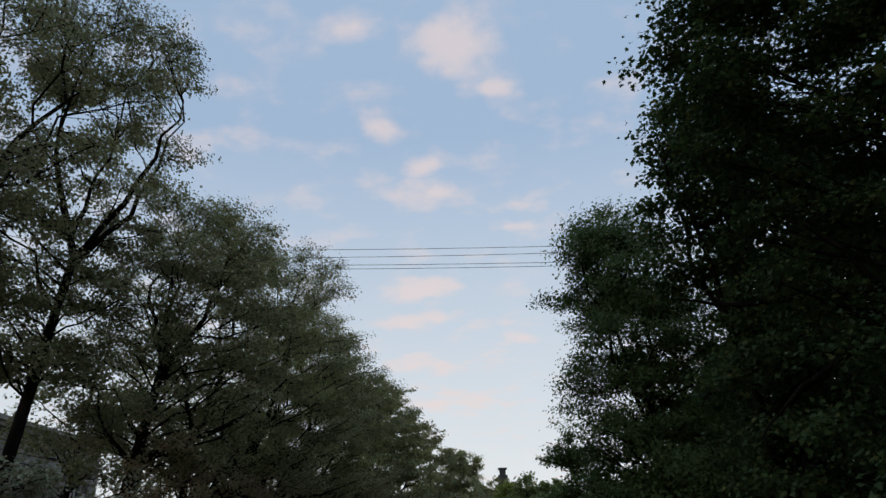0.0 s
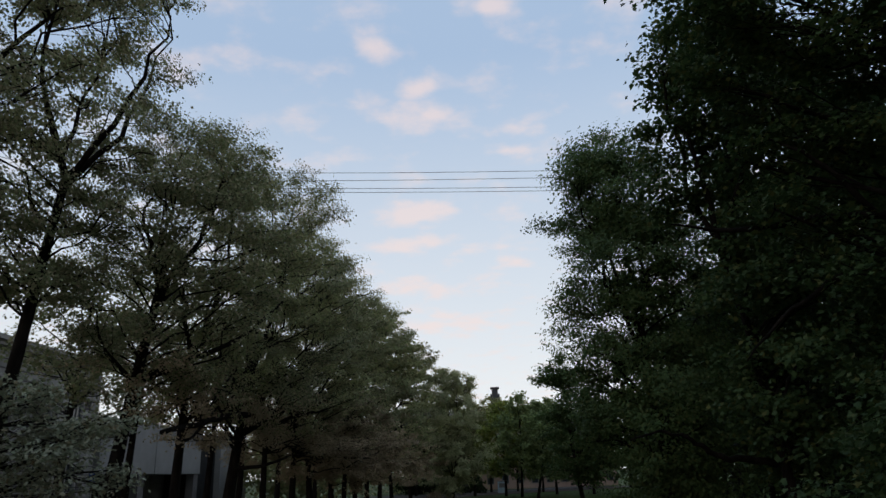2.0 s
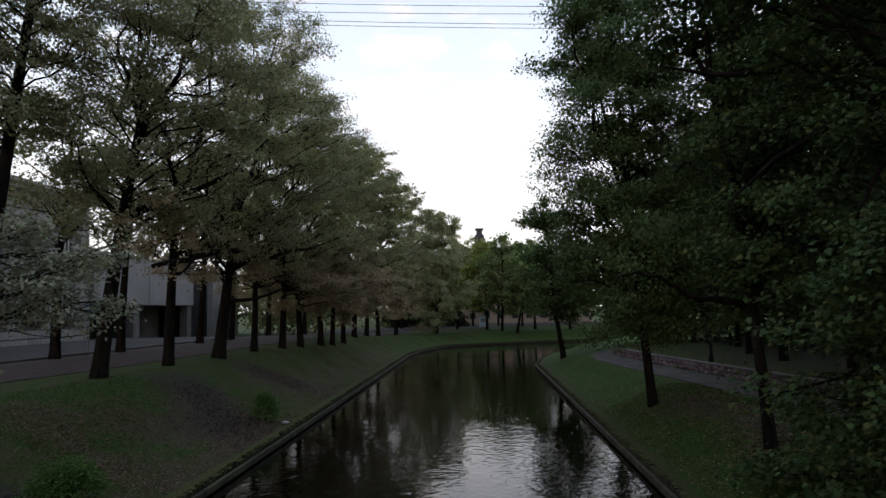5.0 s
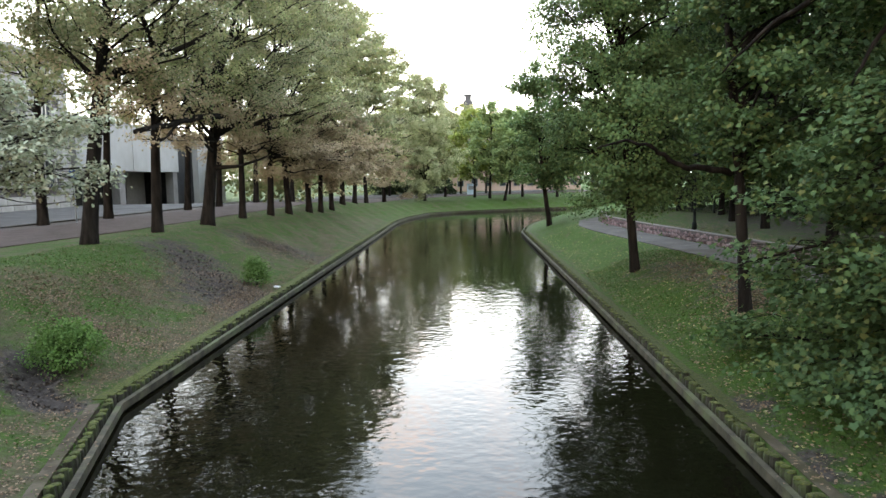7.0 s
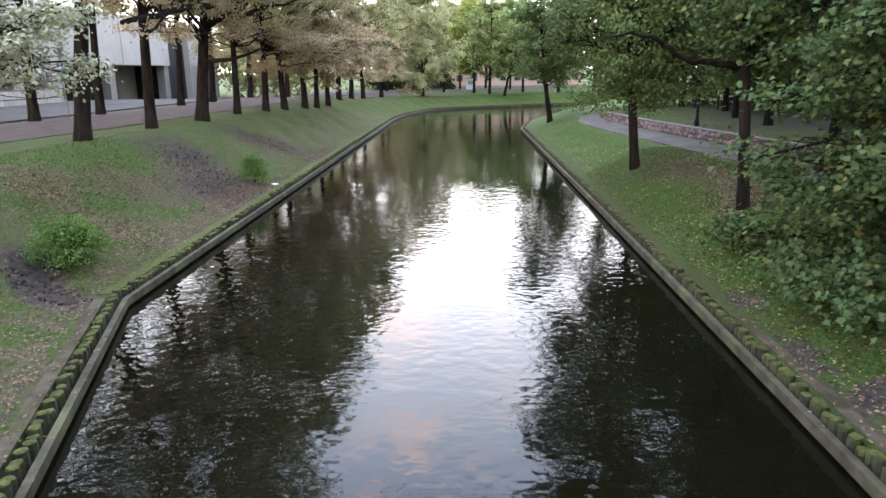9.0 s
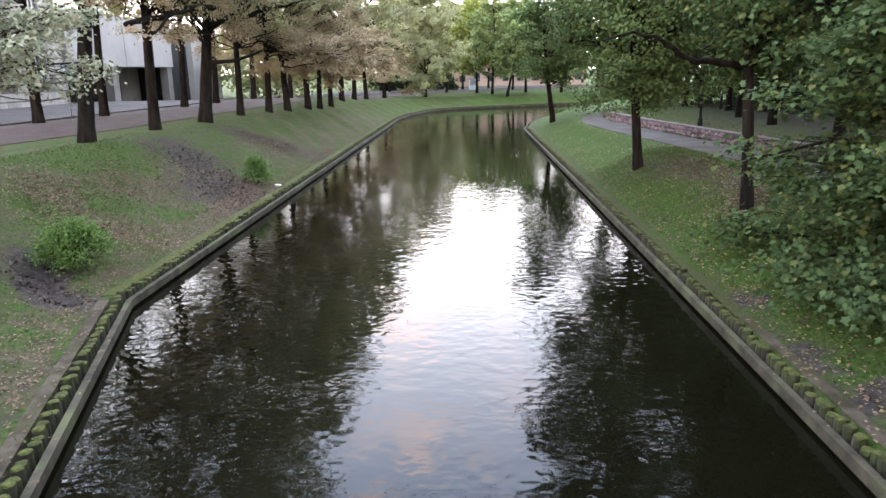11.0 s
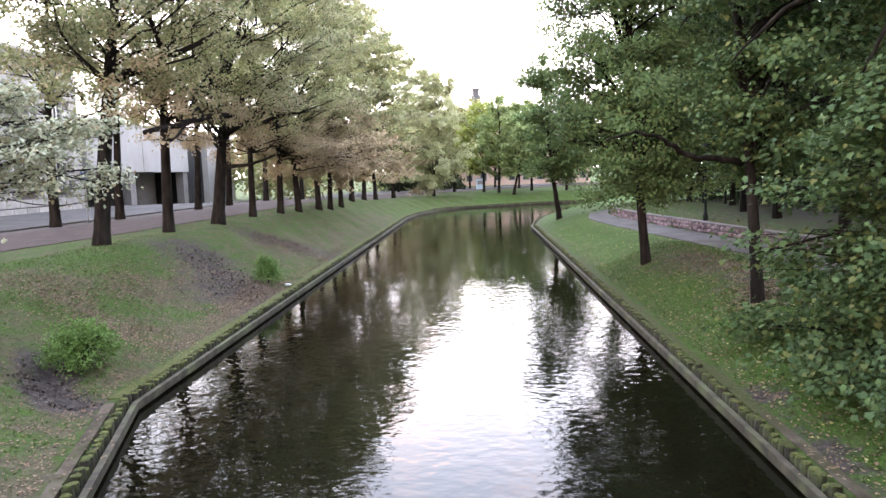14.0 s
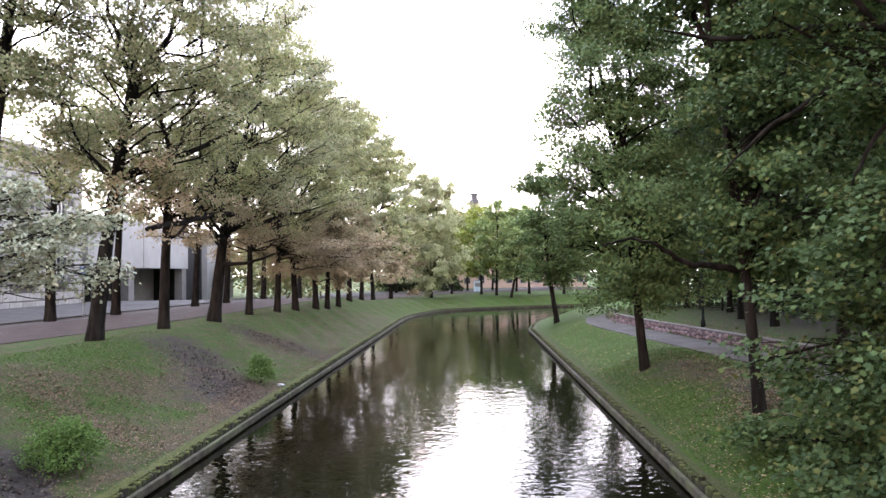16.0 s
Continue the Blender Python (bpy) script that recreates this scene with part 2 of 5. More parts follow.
M_BLUE = textured("blue_paint", [(0.03, 0.07, 0.20), (0.05, 0.10, 0.26)], 5, 3, 0.5, 0.0)
M_KIOSK = textured("pale_blue_panel", [(0.45, 0.60, 0.66), (0.56, 0.70, 0.75)], 2, 3, 0.6, 0.0)
M_PLASTIC = textured("white_plastic", [(0.72, 0.72, 0.72), (0.8, 0.8, 0.8)], 20, 3, 0.5, 0.4, 30)
M_WIRE = textured("wire", [(0.02, 0.02, 0.02), (0.03, 0.03, 0.03)], 5, 2, 0.6, 0.0)


def grass_material():
    m, N, L, bs = material("lawn")
    tc = N.new("ShaderNodeTexCoord")

    def nz(scale, detail, rough=0.55):
        n = N.new("ShaderNodeTexNoise")
        n.inputs["Scale"].default_value, n.inputs["Detail"].default_value, n.inputs["Roughness"].default_value = scale, detail, rough
        L.new(tc.outputs["Object"], n.inputs["Vector"])
        return n.outputs[0]

    def rp(src, stops):
        r = N.new("ShaderNodeValToRGB")
        while len(r.color_ramp.elements) < len(stops):
            r.color_ramp.elements.new(1)
        for e, (p, c) in zip(r.color_ramp.elements, stops):
            e.position, e.color = p, (*c, 1)
        L.new(src, r.inputs[0])
        return r.outputs[0]

    def mix(f, a, b):
        x = N.new("ShaderNodeMix")
        x.data_type = "RGBA"
        L.new(f, x.inputs[0])
        L.new(a, x.inputs[6])
        if isinstance(b, tuple):
            x.inputs[7].default_value = (*b, 1)
        else:
            L.new(b, x.inputs[7])
        return x.outputs[2]

    green = rp(nz(9, 8), [(0.3, (0.022, 0.043, 0.008)), (0.5, (0.039, 0.076, 0.012)), (0.7, (0.061, 0.10, 0.020))])
    dry = rp(nz(6, 8), [(0.3, (0.052, 0.042, 0.025)), (0.5, (0.08, 0.066, 0.038)), (0.7, (0.11, 0.09, 0.056))])
    earth = rp(nz(7, 8), [(0.3, (0.028, 0.022, 0.019)), (0.55, (0.060, 0.048, 0.042)), (0.72, (0.10, 0.081, 0.071))])
    at = N.new("ShaderNodeAttribute")
    at.attribute_name = "wear"
    sp = N.new("ShaderNodeSeparateColor")
    L.new(at.outputs["Color"], sp.inputs[0])

    def worn(channel, src, lo, hi):
        a = N.new("ShaderNodeMath")
        a.operation = "ADD"
        k = N.new("ShaderNodeMath")
        k.operation = "MULTIPLY_ADD"
        k.inputs[1].default_value, k.inputs[2].default_value = 2.4, -1.2
        L.new(src, k.inputs[0])
        L.new(sp.outputs[channel], a.inputs[0])
        L.new(k.outputs[0], a.inputs[1])
        return rp(a.outputs[0], [(lo, (0, 0, 0)), (hi, (1, 1, 1))])

    c = mix(worn(0, nz(1.4, 8, 0.7), 0.05, 0.5), green, dry)
    c = mix(worn(1, nz(1.9, 8, 0.75), 0.22, 0.6), c, earth)
    L.new(c, bs.inputs["Base Color"])
    bs.inputs["Roughness"].default_value = 0.95
    bs.inputs["Specular IOR Level"].default_value = 0.15
    b = N.new("ShaderNodeBump")
    b.inputs["Strength"].default_value, b.inputs["Distance"].default_value = 0.8, 0.05
    L.new(nz(26, 6, 0.7), b.inputs["Height"])
    L.new(b.outputs[0], bs.inputs["Normal"])
    return m


M_GRASS = grass_material()


def water_material():
    m, N, L, bs = material("canal_water")
    tc = N.new("ShaderNodeTexCoord")

    def nz(scale, detail, stretch):
        mp = N.new("ShaderNodeMapping")
        mp.inputs["Scale"].default_value = stretch
        L.new(tc.outputs["Object"], mp.inputs[0])
        n = N.new("ShaderNodeTexNoise")
        n.inputs["Scale"].default_value, n.inputs["Detail"].default_value = scale, detail
        L.new(mp.outputs[0], n.inputs["Vector"])
        return n.outputs[0]

    fine, broad, where = nz(4.2, 0.8, (1.05, 1.1, 1)), nz(1.0, 1, (0.8, 1.1, 1)), nz(0.11, 2, (1, 0.6, 1))
    calm = N.new("ShaderNodeMapRange")
    calm.inputs[1].default_value, calm.inputs[2].default_value = 0.38, 0.62
    calm.inputs[3].default_value, calm.inputs[4].default_value = 0.3, 1.3
    L.new(where, calm.inputs[0])
    f = N.new("ShaderNodeMath")
    f.operation = "MULTIPLY"
    L.new(fine, f.inputs[0])
    L.new(calm.outputs[0], f.inputs[1])
    s = N.new("ShaderNodeMath")
    s.operation = "MULTIPLY_ADD"
    s.inputs[1].default_value = 0.55
    L.new(broad, s.inputs[0])
    L.new(f.outputs[0], s.inputs[2])
    b = N.new("ShaderNodeBump")
    b.inputs["Strength"].default_value, b.inputs["Distance"].default_value = 1.0, WAVE
    L.new(s.outputs[0], b.inputs["Height"])
    L.new(b.outputs[0], bs.inputs["Normal"])
    bs.inputs["Base Color"].default_value = (0.0045, 0.0042, 0.002, 1)
    bs.inputs["Roughness"].default_value = 0.015
    bs.inputs["IOR"].default_value = 1.333
    bs.inputs["Specular IOR Level"].default_value = 0.38
    return m


WAVE = 0.0098
M_WATER = water_material()

# ---------------------------------------------------------------- building helpers


def mesh_ob(name, verts, faces, mats, parent=None, label="", smooth=False, index=None):
    me = bpy.data.meshes.new(name)
    me.from_pydata([tuple(v) for v in verts], [], [tuple(f) for f in faces])
    for mm in (mats if isinstance(mats, (list, tuple)) else [mats]):
        me.materials.append(mm)
    if smooth:
        me.polygons.foreach_set("use_smooth", [True] * len(me.polygons))
    if index is not None:
        me.polygons.foreach_set("material_index", index)
    me.update()
    ob = new(name, me)
    if parent:
        ob.parent = parent
    if label:
        tagged(ob, label)
    return ob


def part(name, bm, mat, parent, label="", smooth=False):
    me = bpy.data.meshes.new(name)
    bmesh.ops.recalc_face_normals(bm, faces=bm.faces)
    bm.to_mesh(me)
    bm.free()
    me.materials.append(mat)
    if smooth:
        me.polygons.foreach_set("use_smooth", [True] * len(me.polygons))
    ob = new(name, me)
    ob.parent = parent
    if label:
        tagged(ob, label)
    return ob


def box(bm, lo, hi, bevel=0.0):
    r = bmesh.ops.create_cube(bm, size=1)
    c = [(a + b) / 2 for a, b in zip(lo, hi)]
    d = [b - a for a, b in zip(lo, hi)]
    for v in r["verts"]:
        v.co = Vector((c[0] + v.co.x * d[0], c[1] + v.co.y * d[1], c[2] + v.co.z * d[2]))
    if bevel:
        es = list({e for v in r["verts"] for e in v.link_edges})
        bmesh.ops.bevel(bm, geom=es, offset=bevel, segments=1, affect="EDGES")
    return bm


def boxes(*specs, bevel=0.0):
    bm = bmesh.new()
    for lo, hi in specs:
        box(bm, lo, hi, bevel)
    return bm


def thing(name, label, category, at=(0, 0, 0), group="", kind=""):
    e = new(name)
    e.location = at
    return tagged(e, label, category, group, kind)


def tube(V, Fc, pts, radii, sides=7):
    """Adds a tapered tube along pts to the lists V and Fc."""
    pts = [Vector(p) for p in pts]
    start = len(V)
    ref = Vector((0.31, 0.87, 0.2)).normalized()
    for i, (p, r) in enumerate(zip(pts, radii)):
        d = (pts[min(i + 1, len(pts) - 1)] - pts[max(i - 1, 0)]).normalized()
        a = d.cross(ref)
        if a.length < 1e-3:
            a = d.cross(Vector((1, 0, 0)))
        a.normalize()
        b = d.cross(a)
        for k in range(sides):
            w = 2 * math.pi * k / sides
            V.append(p + a * (math.cos(w) * r) + b * (math.sin(w) * r))
    for i in range(len(pts) - 1):
        o = start + i * sides
        for k in range(sides):
            k2 = (k + 1) % sides
            Fc.append((o + k, o + k2, o + sides + k2, o + sides + k))
    Fc.append(tuple(range(start, start + sides))[::-1])
    Fc.append(tuple(range(start + (len(pts) - 1) * sides, start + len(pts) * sides)))


LEAF = {  # outlines across and along, unit length
    "plain": np.array([(0, 0), (0.42, 0.52), (0, 1), (-0.42, 0.52)]),
    "oak": np.array([(0, 0), (0.1, 0.25), (0.27, 0.4), (0.14, 0.55), (0.3, 0.75), (0, 1), (-0.3, 0.75), (-0.14, 0.55), (-0.27, 0.4), (-0.1, 0.25)]),
    "maple": np.array([(0, 0), (0.46, 0.0), (0.34, 0.24), (0.64, 0.5), (0.24, 0.62), (0, 1.05), (-0.24, 0.62), (-0.64, 0.5), (-0.34, 0.24), (-0.46, 0.0)]),
}


def leaf_mesh(name, P, size, shape, mat, rng, flat=0.55, spread=0.35, out=0.0):
    """One mesh of many separate leaves at the points P; out turns the blades away from the stem."""
    n = len(P)
    O = LEAF[shape]
    k = len(O)
    nor = rng.normal(size=(n, 3))
    nor[:, 2] = np.abs(nor[:, 2]) + flat * 2
    if out:
        away = P[:, :2] / (np.linalg.norm(P[:, :2], axis=1)[:, None] + 0.3)
        nor[:, :2] += away * out
    nor /= np.linalg.norm(nor, axis=1)[:, None]
    t = rng.normal(size=(n, 3))
    t[:, 2] -= 0.6 + out
    t -= nor * (t * nor).sum(1)[:, None]
    t /= np.linalg.norm(t, axis=1)[:, None]
    s = np.cross(nor, t)
    sz = size * (1 + spread * (rng.random(n) - 0.5) * 2)
    fold = 0.25 * np.abs(O[:, 0]) - 0.12 * (O[:, 1] - 0.3) ** 2
    V = P[:, None, :] + sz[:, None, None] * (O[None, :, 0, None] * s[:, None, :] + O[None, :, 1, None] * t[:, None, :]
                                            + fold[None, :, None] * nor[:, None, :])
    me = bpy.data.meshes.new(name)
    me.vertices.add(n * k)
    me.vertices.foreach_set("co", V.astype(np.float32).ravel())
    me.loops.add(n * k)
    me.loops.foreach_set("vertex_index", np.arange(n * k, dtype=np.int32))
    me.polygons.add(n)
    me.polygons.foreach_set("loop_start", np.arange(0, n * k, k, dtype=np.int32))
    me.materials.append(mat)
    me.update(calc_edges=True)
    return me


def bent(a, b, rng, sag=0.0, wob=0.12, n=5):
    """A wavering line from a to b."""
    a, b = np.array(a, float), np.array(b, float)
    ln = np.linalg.norm(b - a)
    out = []
    for i in range(n + 1):
        f = i / n
        p = a + (b - a) * f
        p = p + rng.normal(size=3) * wob * ln * 0.3 * math.sin(math.pi * f)
        p[2] += sag * ln * math.sin(math.pi * f)
        out.append(p)
    return out


def tree(name, label, category, base, height, radius, crown, mat, leaves, size, shape="plain", seed=0, lean=(0, 0), lumps=None,
         n_lumps=26, limbs=(), lump_r=1.7, group="", shift=(0, 0), droop=0.0, near=False, flat=0.3, widest=0.38, twig=1.0, thick=1.0, fork=0.0, layer=0.7, heart=0.3,
         out=0.0, puff=0.30, skirt=None, leader=0.55, extra=()):
    """crown: (foot, top, reach) of an uneven egg of lumps round the stem; lumps: own centres (dx, dy, z, r) from the base instead."""
    rng = np.random.default_rng(seed)
    e = thing(name, label, category, base, group)
    V, Fc = [], []
    hs = height * 0.86
    stem, hf = [], (hs * fork if fork else hs)
    for i in range(9):
        f = i / 8
        g = f * hf / hs
        stem.append(np.array([lean[0] * g + 0.3 * math.sin(3 * g + seed) * g, lean[1] * g + 0.3 * math.cos(2.3 * g + seed) * g, hf * f]))
    rad = [radius * (1 - (0.5 if fork else 0.88) * (i / 8)) for i in range(9)]
    stem.insert(0, np.array([0, 0, -0.25]))
    rad.insert(0, radius * 1.28)
    rad[1] = radius * 1.18
    stem.insert(2, np.array([lean[0] * 0.03, lean[1] * 0.03, min(0.6, hs * 0.05)]))
    rad.insert(2, radius * 1.0)
    tube(V, Fc, stem, rad, 12)
    mesh_ob("trunk", V, Fc, M_BARK, e, smooth=True)
    leaders = []
    if fork:
        top = stem[-1]
        for k in range(4):
            a = seed * 1.7 + k * math.pi / 2 + rng.normal() * 0.25
            out = crown[2] * (0.2 + 0.35 * rng.random())
            end = np.array([lean[0] + math.cos(a) * out, lean[1] + math.sin(a) * out, hs * (0.8 + 0.2 * rng.random())])
            pts = [top + np.array([0, 0, -0.5])]
            for i in range(1, 8):
                f = i / 7
                p = top + (end - top) * f
                p[:2] += np.array([math.cos(a), math.sin(a)]) * out * 0.35 * math.sin(math.pi * f) + rng.normal(size=2) * 0.16
                pts.append(p)
            v2, f2 = [], []
            tube(v2, f2, pts, [radius * leader * (1 - 0.85 * i / 7) + 0.012 for i in range(8)], 8)
            mesh_ob("leader", v2, f2, M_BARK, e, smooth=True)
            leaders.append(np.array(pts))
    axis_z = np.array([p[2] for p in stem])
    axis_x, axis_y = np.array([p[0] for p in stem]), np.array([p[1] for p in stem])

    def on_stem(z, x=None, y=None):
        if leaders and z > hf and x is not None:
            spots = [np.array([np.interp(z, q[:, 2], q[:, 0]), np.interp(z, q[:, 2], q[:, 1]), min(z, q[-1, 2])]) for q in leaders]
            return min(spots, key=lambda p: (p[0] - x) ** 2 + (p[1] - y) ** 2)
        zz = min(z, axis_z[-1])
        return np.array([np.interp(zz, axis_z, axis_x), np.interp(zz, axis_z, axis_y), z if not leaders else zz])
    L = []
    if lumps is None:
        foot, top, reach = crown
        for i in range(n_lumps):
            f = (i + 0.5) / n_lumps
            z = foot + (top - foot) * f
            g = f / widest if f < widest else (1 - f) / (1 - widest)
            w = math.sqrt(max(0.0, 1 - (1 - g) ** 2)) * 0.85 + 0.15
            a = 2.399963 * i + seed
            rr = reach * w * (heart + (1 - heart) * math.sqrt(rng.random()))
            c = np.array([lean[0] * z / hs, lean[1] * z / hs])
            L.append((c[0] + math.cos(a) * rr + shift[0] * w, c[1] + math.sin(a) * rr + shift[1] * w, z + rng.normal() * 0.5, lump_r * (0.7 + 0.6 * rng.random())))
    else:
        L = list(lumps)
    L += list(extra)
    total = sum(r * r for *_, r in L)
    V, Fc, P = [], [], []
    for x, y, z, r in L:
        c = np.array([x, y, z])
        s1 = on_stem(z, x, y)
        off = math.hypot(x - s1[0], y - s1[1])
        z0 = max(min(z - 0.5 * off - 0.4, hs * 0.97), min(height * 0.2, z))
        s = on_stem(z0, x, y)
        ln = np.linalg.norm(c - s)
        r0 = thick * min(radius * 0.5, 0.03 + 0.02 * ln) * (1 - 0.45 * z0 / height)
        pts = bent(s, c, rng, 0.07, 0.22)
        if near:
            v2, f2 = [], []
            tube(v2, f2, pts, [r0 * (1 - 0.72 * i / 5) for i in range(6)], 6)
            mesh_ob("branch", v2, f2, M_BARK, e, smooth=True)
        else:
            tube(V, Fc, pts, [r0 * (1 - 0.72 * i / 5) for i in range(6)], 6)
        k = max(4, int(7 * r * twig))
        ends = []
        for j in range(k):
            d = rng.normal(size=3)
            d /= np.linalg.norm(d)
            d[2] *= layer
            q = c + d * r * (0.45 + 0.6 * rng.random())
            q[2] -= droop * rng.random() * r
            st = pts[rng.integers(2, 6)]
            tube(V, Fc, bent(st, q, rng, 0.0, 0.25, 3), [r0 * 0.26, r0 * 0.18, r0 * 0.11, 0.005], 3)
            ends.append((st, q))
        m = max(1, int(leaves * r * r / total / k))
        for st, q in ends:
            f = rng.random((m, 1)) ** 0.6
            P.append(st + (q - st) * (0.35 + 0.7 * f) + rng.normal(size=(m, 3)) * np.array([puff, puff, puff * layer]) * (0.25 + 0.5 * r))
    for pts, r0, r1 in limbs:
        q = [np.array(p, float) for p in pts]
        q = [2 * q[0] - q[1]] + q + [2 * q[-1] - q[-2]]
        dense = []
        for p0, p1, p2, p3 in zip(q[:-3], q[1:-2], q[2:-1], q[3:]):
            for f in (0, 0.2, 0.4, 0.6, 0.8):
                dense.append(0.5 * (2 * p1 + (p2 - p0) * f + (2 * p0 - 5 * p1 + 4 * p2 - p3) * f * f + (3 * p1 - p0 - 3 * p2 + p3) * f ** 3) + rng.normal(size=3) * 0.02)
        dense.append(q[-2])
        v2, f2 = [], []
        tube(v2, f2, dense, [r0 + (r1 - r0) * i / (len(dense) - 1) for i in range(len(dense))], 8)
        mesh_ob("branch", v2, f2, M_BARK, e, "long dark limb", smooth=True)
    if V:
        tagged(mesh_ob("twigwork" if near else "branchwork", V, Fc, M_BARK, e, smooth=True), kind="stuff")
    P = np.concatenate(P)
    if len(base) > 3:
        P = P[P[:, 2] > base[3]]
    turned = np.zeros(len(P), bool)
    if skirt:   # the lowest boughs have turned colour first
        edge = P[:, 2] + 1.1 * np.sin(P[:, 0] * 0.9 + seed) * np.sin(P[:, 1] * 0.8) + rng.normal(size=len(P)) * 0.7
        turned = edge < skirt[1]
    for word, sel, mm in (("crown", ~turned, mat), ("lower_crown", turned, skirt[0] if skirt else mat)):
        if sel.any():
            cr = new(word, leaf_mesh(word, P[sel], size, shape, mm, rng, flat, 0.35, out))
            cr.parent = e
            tagged(cr, "russet leaves of the lower boughs" if word != "crown" else "", kind="stuff")
    return e


def woods(name, label, line, n, height, reach, mat, leaves, size, seed, foot=0.0):
    """A far belt of trees that nobody could count, with an uneven skyline."""
    rng = np.random.default_rng(seed)
    c = densify(line, 0.5)
    P = []
    for i in range(n):
        x, y = c[rng.integers(0, len(c))]
        x, y = x + rng.normal() * reach * 0.5, y + rng.normal() * reach * 0.5
        h = height * (0.7 + 0.45 * rng.random())
        z0 = 1.6
        for j in range(9):
            d = rng.normal(size=3)
            d /= np.linalg.norm(d)
            q = np.array([x, y, z0 + foot + (h - foot) * 0.52]) + d * np.array([reach, reach, (h - foot) * 0.5]) * 0.75
            m = leaves // (n * 9)
            P.append(q + rng.normal(size=(m, 3)) * np.array([0.9, 0.9, 0.8]) * reach * 0.36)
    P = np.concatenate(P)
    P = P[P[:, 2] > 1.5]
    tagged(new(name, leaf_mesh(name, P, size, "plain", mat, rng, 0.2)), label, "woods", kind="stuff")


# ---------------------------------------------------------------- plan of the canal
LEFT_EDGE = [(-3.4, -60), (-3.4, 1.5), (-7.3, 14.1), (-7.2, 73), (-6.6, 80), (-4.6, 88.5), (-2, 91.8), (1.8, 94), (8, 97), (13, 99), (60, 118)]
RIGHT_EDGE = [(4.62, -60), (4.62, 8), (4.5, 57.5), (5.1, 62), (6.2, 67.5), (8.5, 74), (11.3, 80), (20, 90), (60, 106)]


def densify(poly, step):
    out = []
    for (a, b), (c, d) in zip(poly[:-1], poly[1:]):
        n = max(1, int(math.hypot(c - a, d - b) / step))
        out += [(a + (c - a) * i / n, b + (d - b) * i / n) for i in range(n)]
    return out + [poly[-1]]


def seg_dist(X, Y, poly):
    best = np.full(X.shape, 1e9)
    for (a, b), (c, d) in zip(poly[:-1], poly[1:]):
        ux, uy = c - a, d - b
        t = np.clip(((X - a) * ux + (Y - b) * uy) / (ux * ux + uy * uy), 0, 1)
        best = np.minimum(best, np.hypot(X - a - t * ux, Y - b - t * uy))
    return best


def inside(X, Y, poly):
    r = np.zeros(X.shape, bool)
    for (x1, y1), (x2, y2) in zip(poly, poly[1:] + poly[:1]):
        hit = ((y1 > Y) != (y2 > Y)) & (X < (x2 - x1) * (Y - y1) / (y2 - y1 + 1e-12) + x1)
        r ^= hit
    return r


WATER_POLY = LEFT_EDGE + RIGHT_EDGE[::-1]
PATH_R = [(16.2, -10), (14.6, 6), (12.5, 19), (11.0, 29), (9.0, 43), (8.75, 47.5), (9.6, 52.5), (12.5, 58), (20, 64), (60, 82)]   # middle of the walk on the other bank
WALL_R = [(18.6, -10), (16.6, 6), (14.1, 19), (12.55, 29), (10.4, 43), (9.8, 50), (10.9, 56)]


def smooth01(t):
    t = np.clip(t, 0, 1)
    return t * t * (3 - 2 * t)


def ground_z(X, Y):
    X, Y = np.asarray(X, float), np.asarray(Y, float)
    dl, dr = seg_dist(X, Y, LEFT_EDGE), seg_dist(X, Y, RIGHT_EDGE)
    wet = inside(X, Y, WATER_POLY)
    left = dl <= dr
    lump = 0.10 * np.sin(X * 0.9 + 1.3 * np.sin(Y * 0.35)) * np.sin(Y * 0.6 + 0.5) + 0.05 * np.sin(X * 2.1 + Y * 1.7)
    topl = 2.6 - 1.0 * smooth01((Y - 72) / 22)
    rise = np.clip((dl - 0.6) / 6.4, 0, 1)
    zl = 0.44 + (topl - 0.44) * (0.35 * rise + 0.65 * smooth01(rise)) + lump * np.clip(rise * (1 - rise) * 4, 0, 1) - 0.24 * np.exp(-(seg_dist(X, Y, [(-10.0, 15.2), (-9.4, 14.3), (-8.5, 13.7)]) / 0.42) ** 2)
    wall = np.interp(Y, [p[1] for p in WALL_R], [p[0] for p in WALL_R])
    beyond = (X > wall + 0.12) & (Y < 57)
    rise = np.clip((dr - 0.6) / 3.4, 0, 1)
    zr = 0.44 + 1.06 * (0.4 * rise + 0.6 * smooth01(rise)) + 0.5 * lump * np.clip(rise * (1 - rise) * 4, 0, 1)
    dp = seg_dist(X, Y, PATH_R)
    zr = zr + (1.5 - zr) * smooth01((2.3 - dp) / 1.0)
    zr = np.where(beyond, 2.02 + 1.2 * smooth01((X - wall) / 25), zr)
    z = np.where(left, zl, zr)
    return np.where(wet, -1.3, np.where(np.minimum(dl, dr) < 0.36, -0.15, z))


def gz(x, y):
    return float(ground_z(np.array([x]), np.array([y]))[0])


def axis(fine, lo, hi, far):
    a = list(np.arange(lo, hi + 1e-6, fine))
    step, p, q = fine, hi, lo
    up_, dn = [], []
    while p < far:
        step *= 1.35
        p += step
        up_.append(p)
        q -= step
        dn.append(q)
    return np.array(dn[::-1] + a + up_)


def bump2(X, Y, x, y, rx, ry):
    return np.exp(-(((X - x) / rx) ** 2 + ((Y - y) / ry) ** 2))


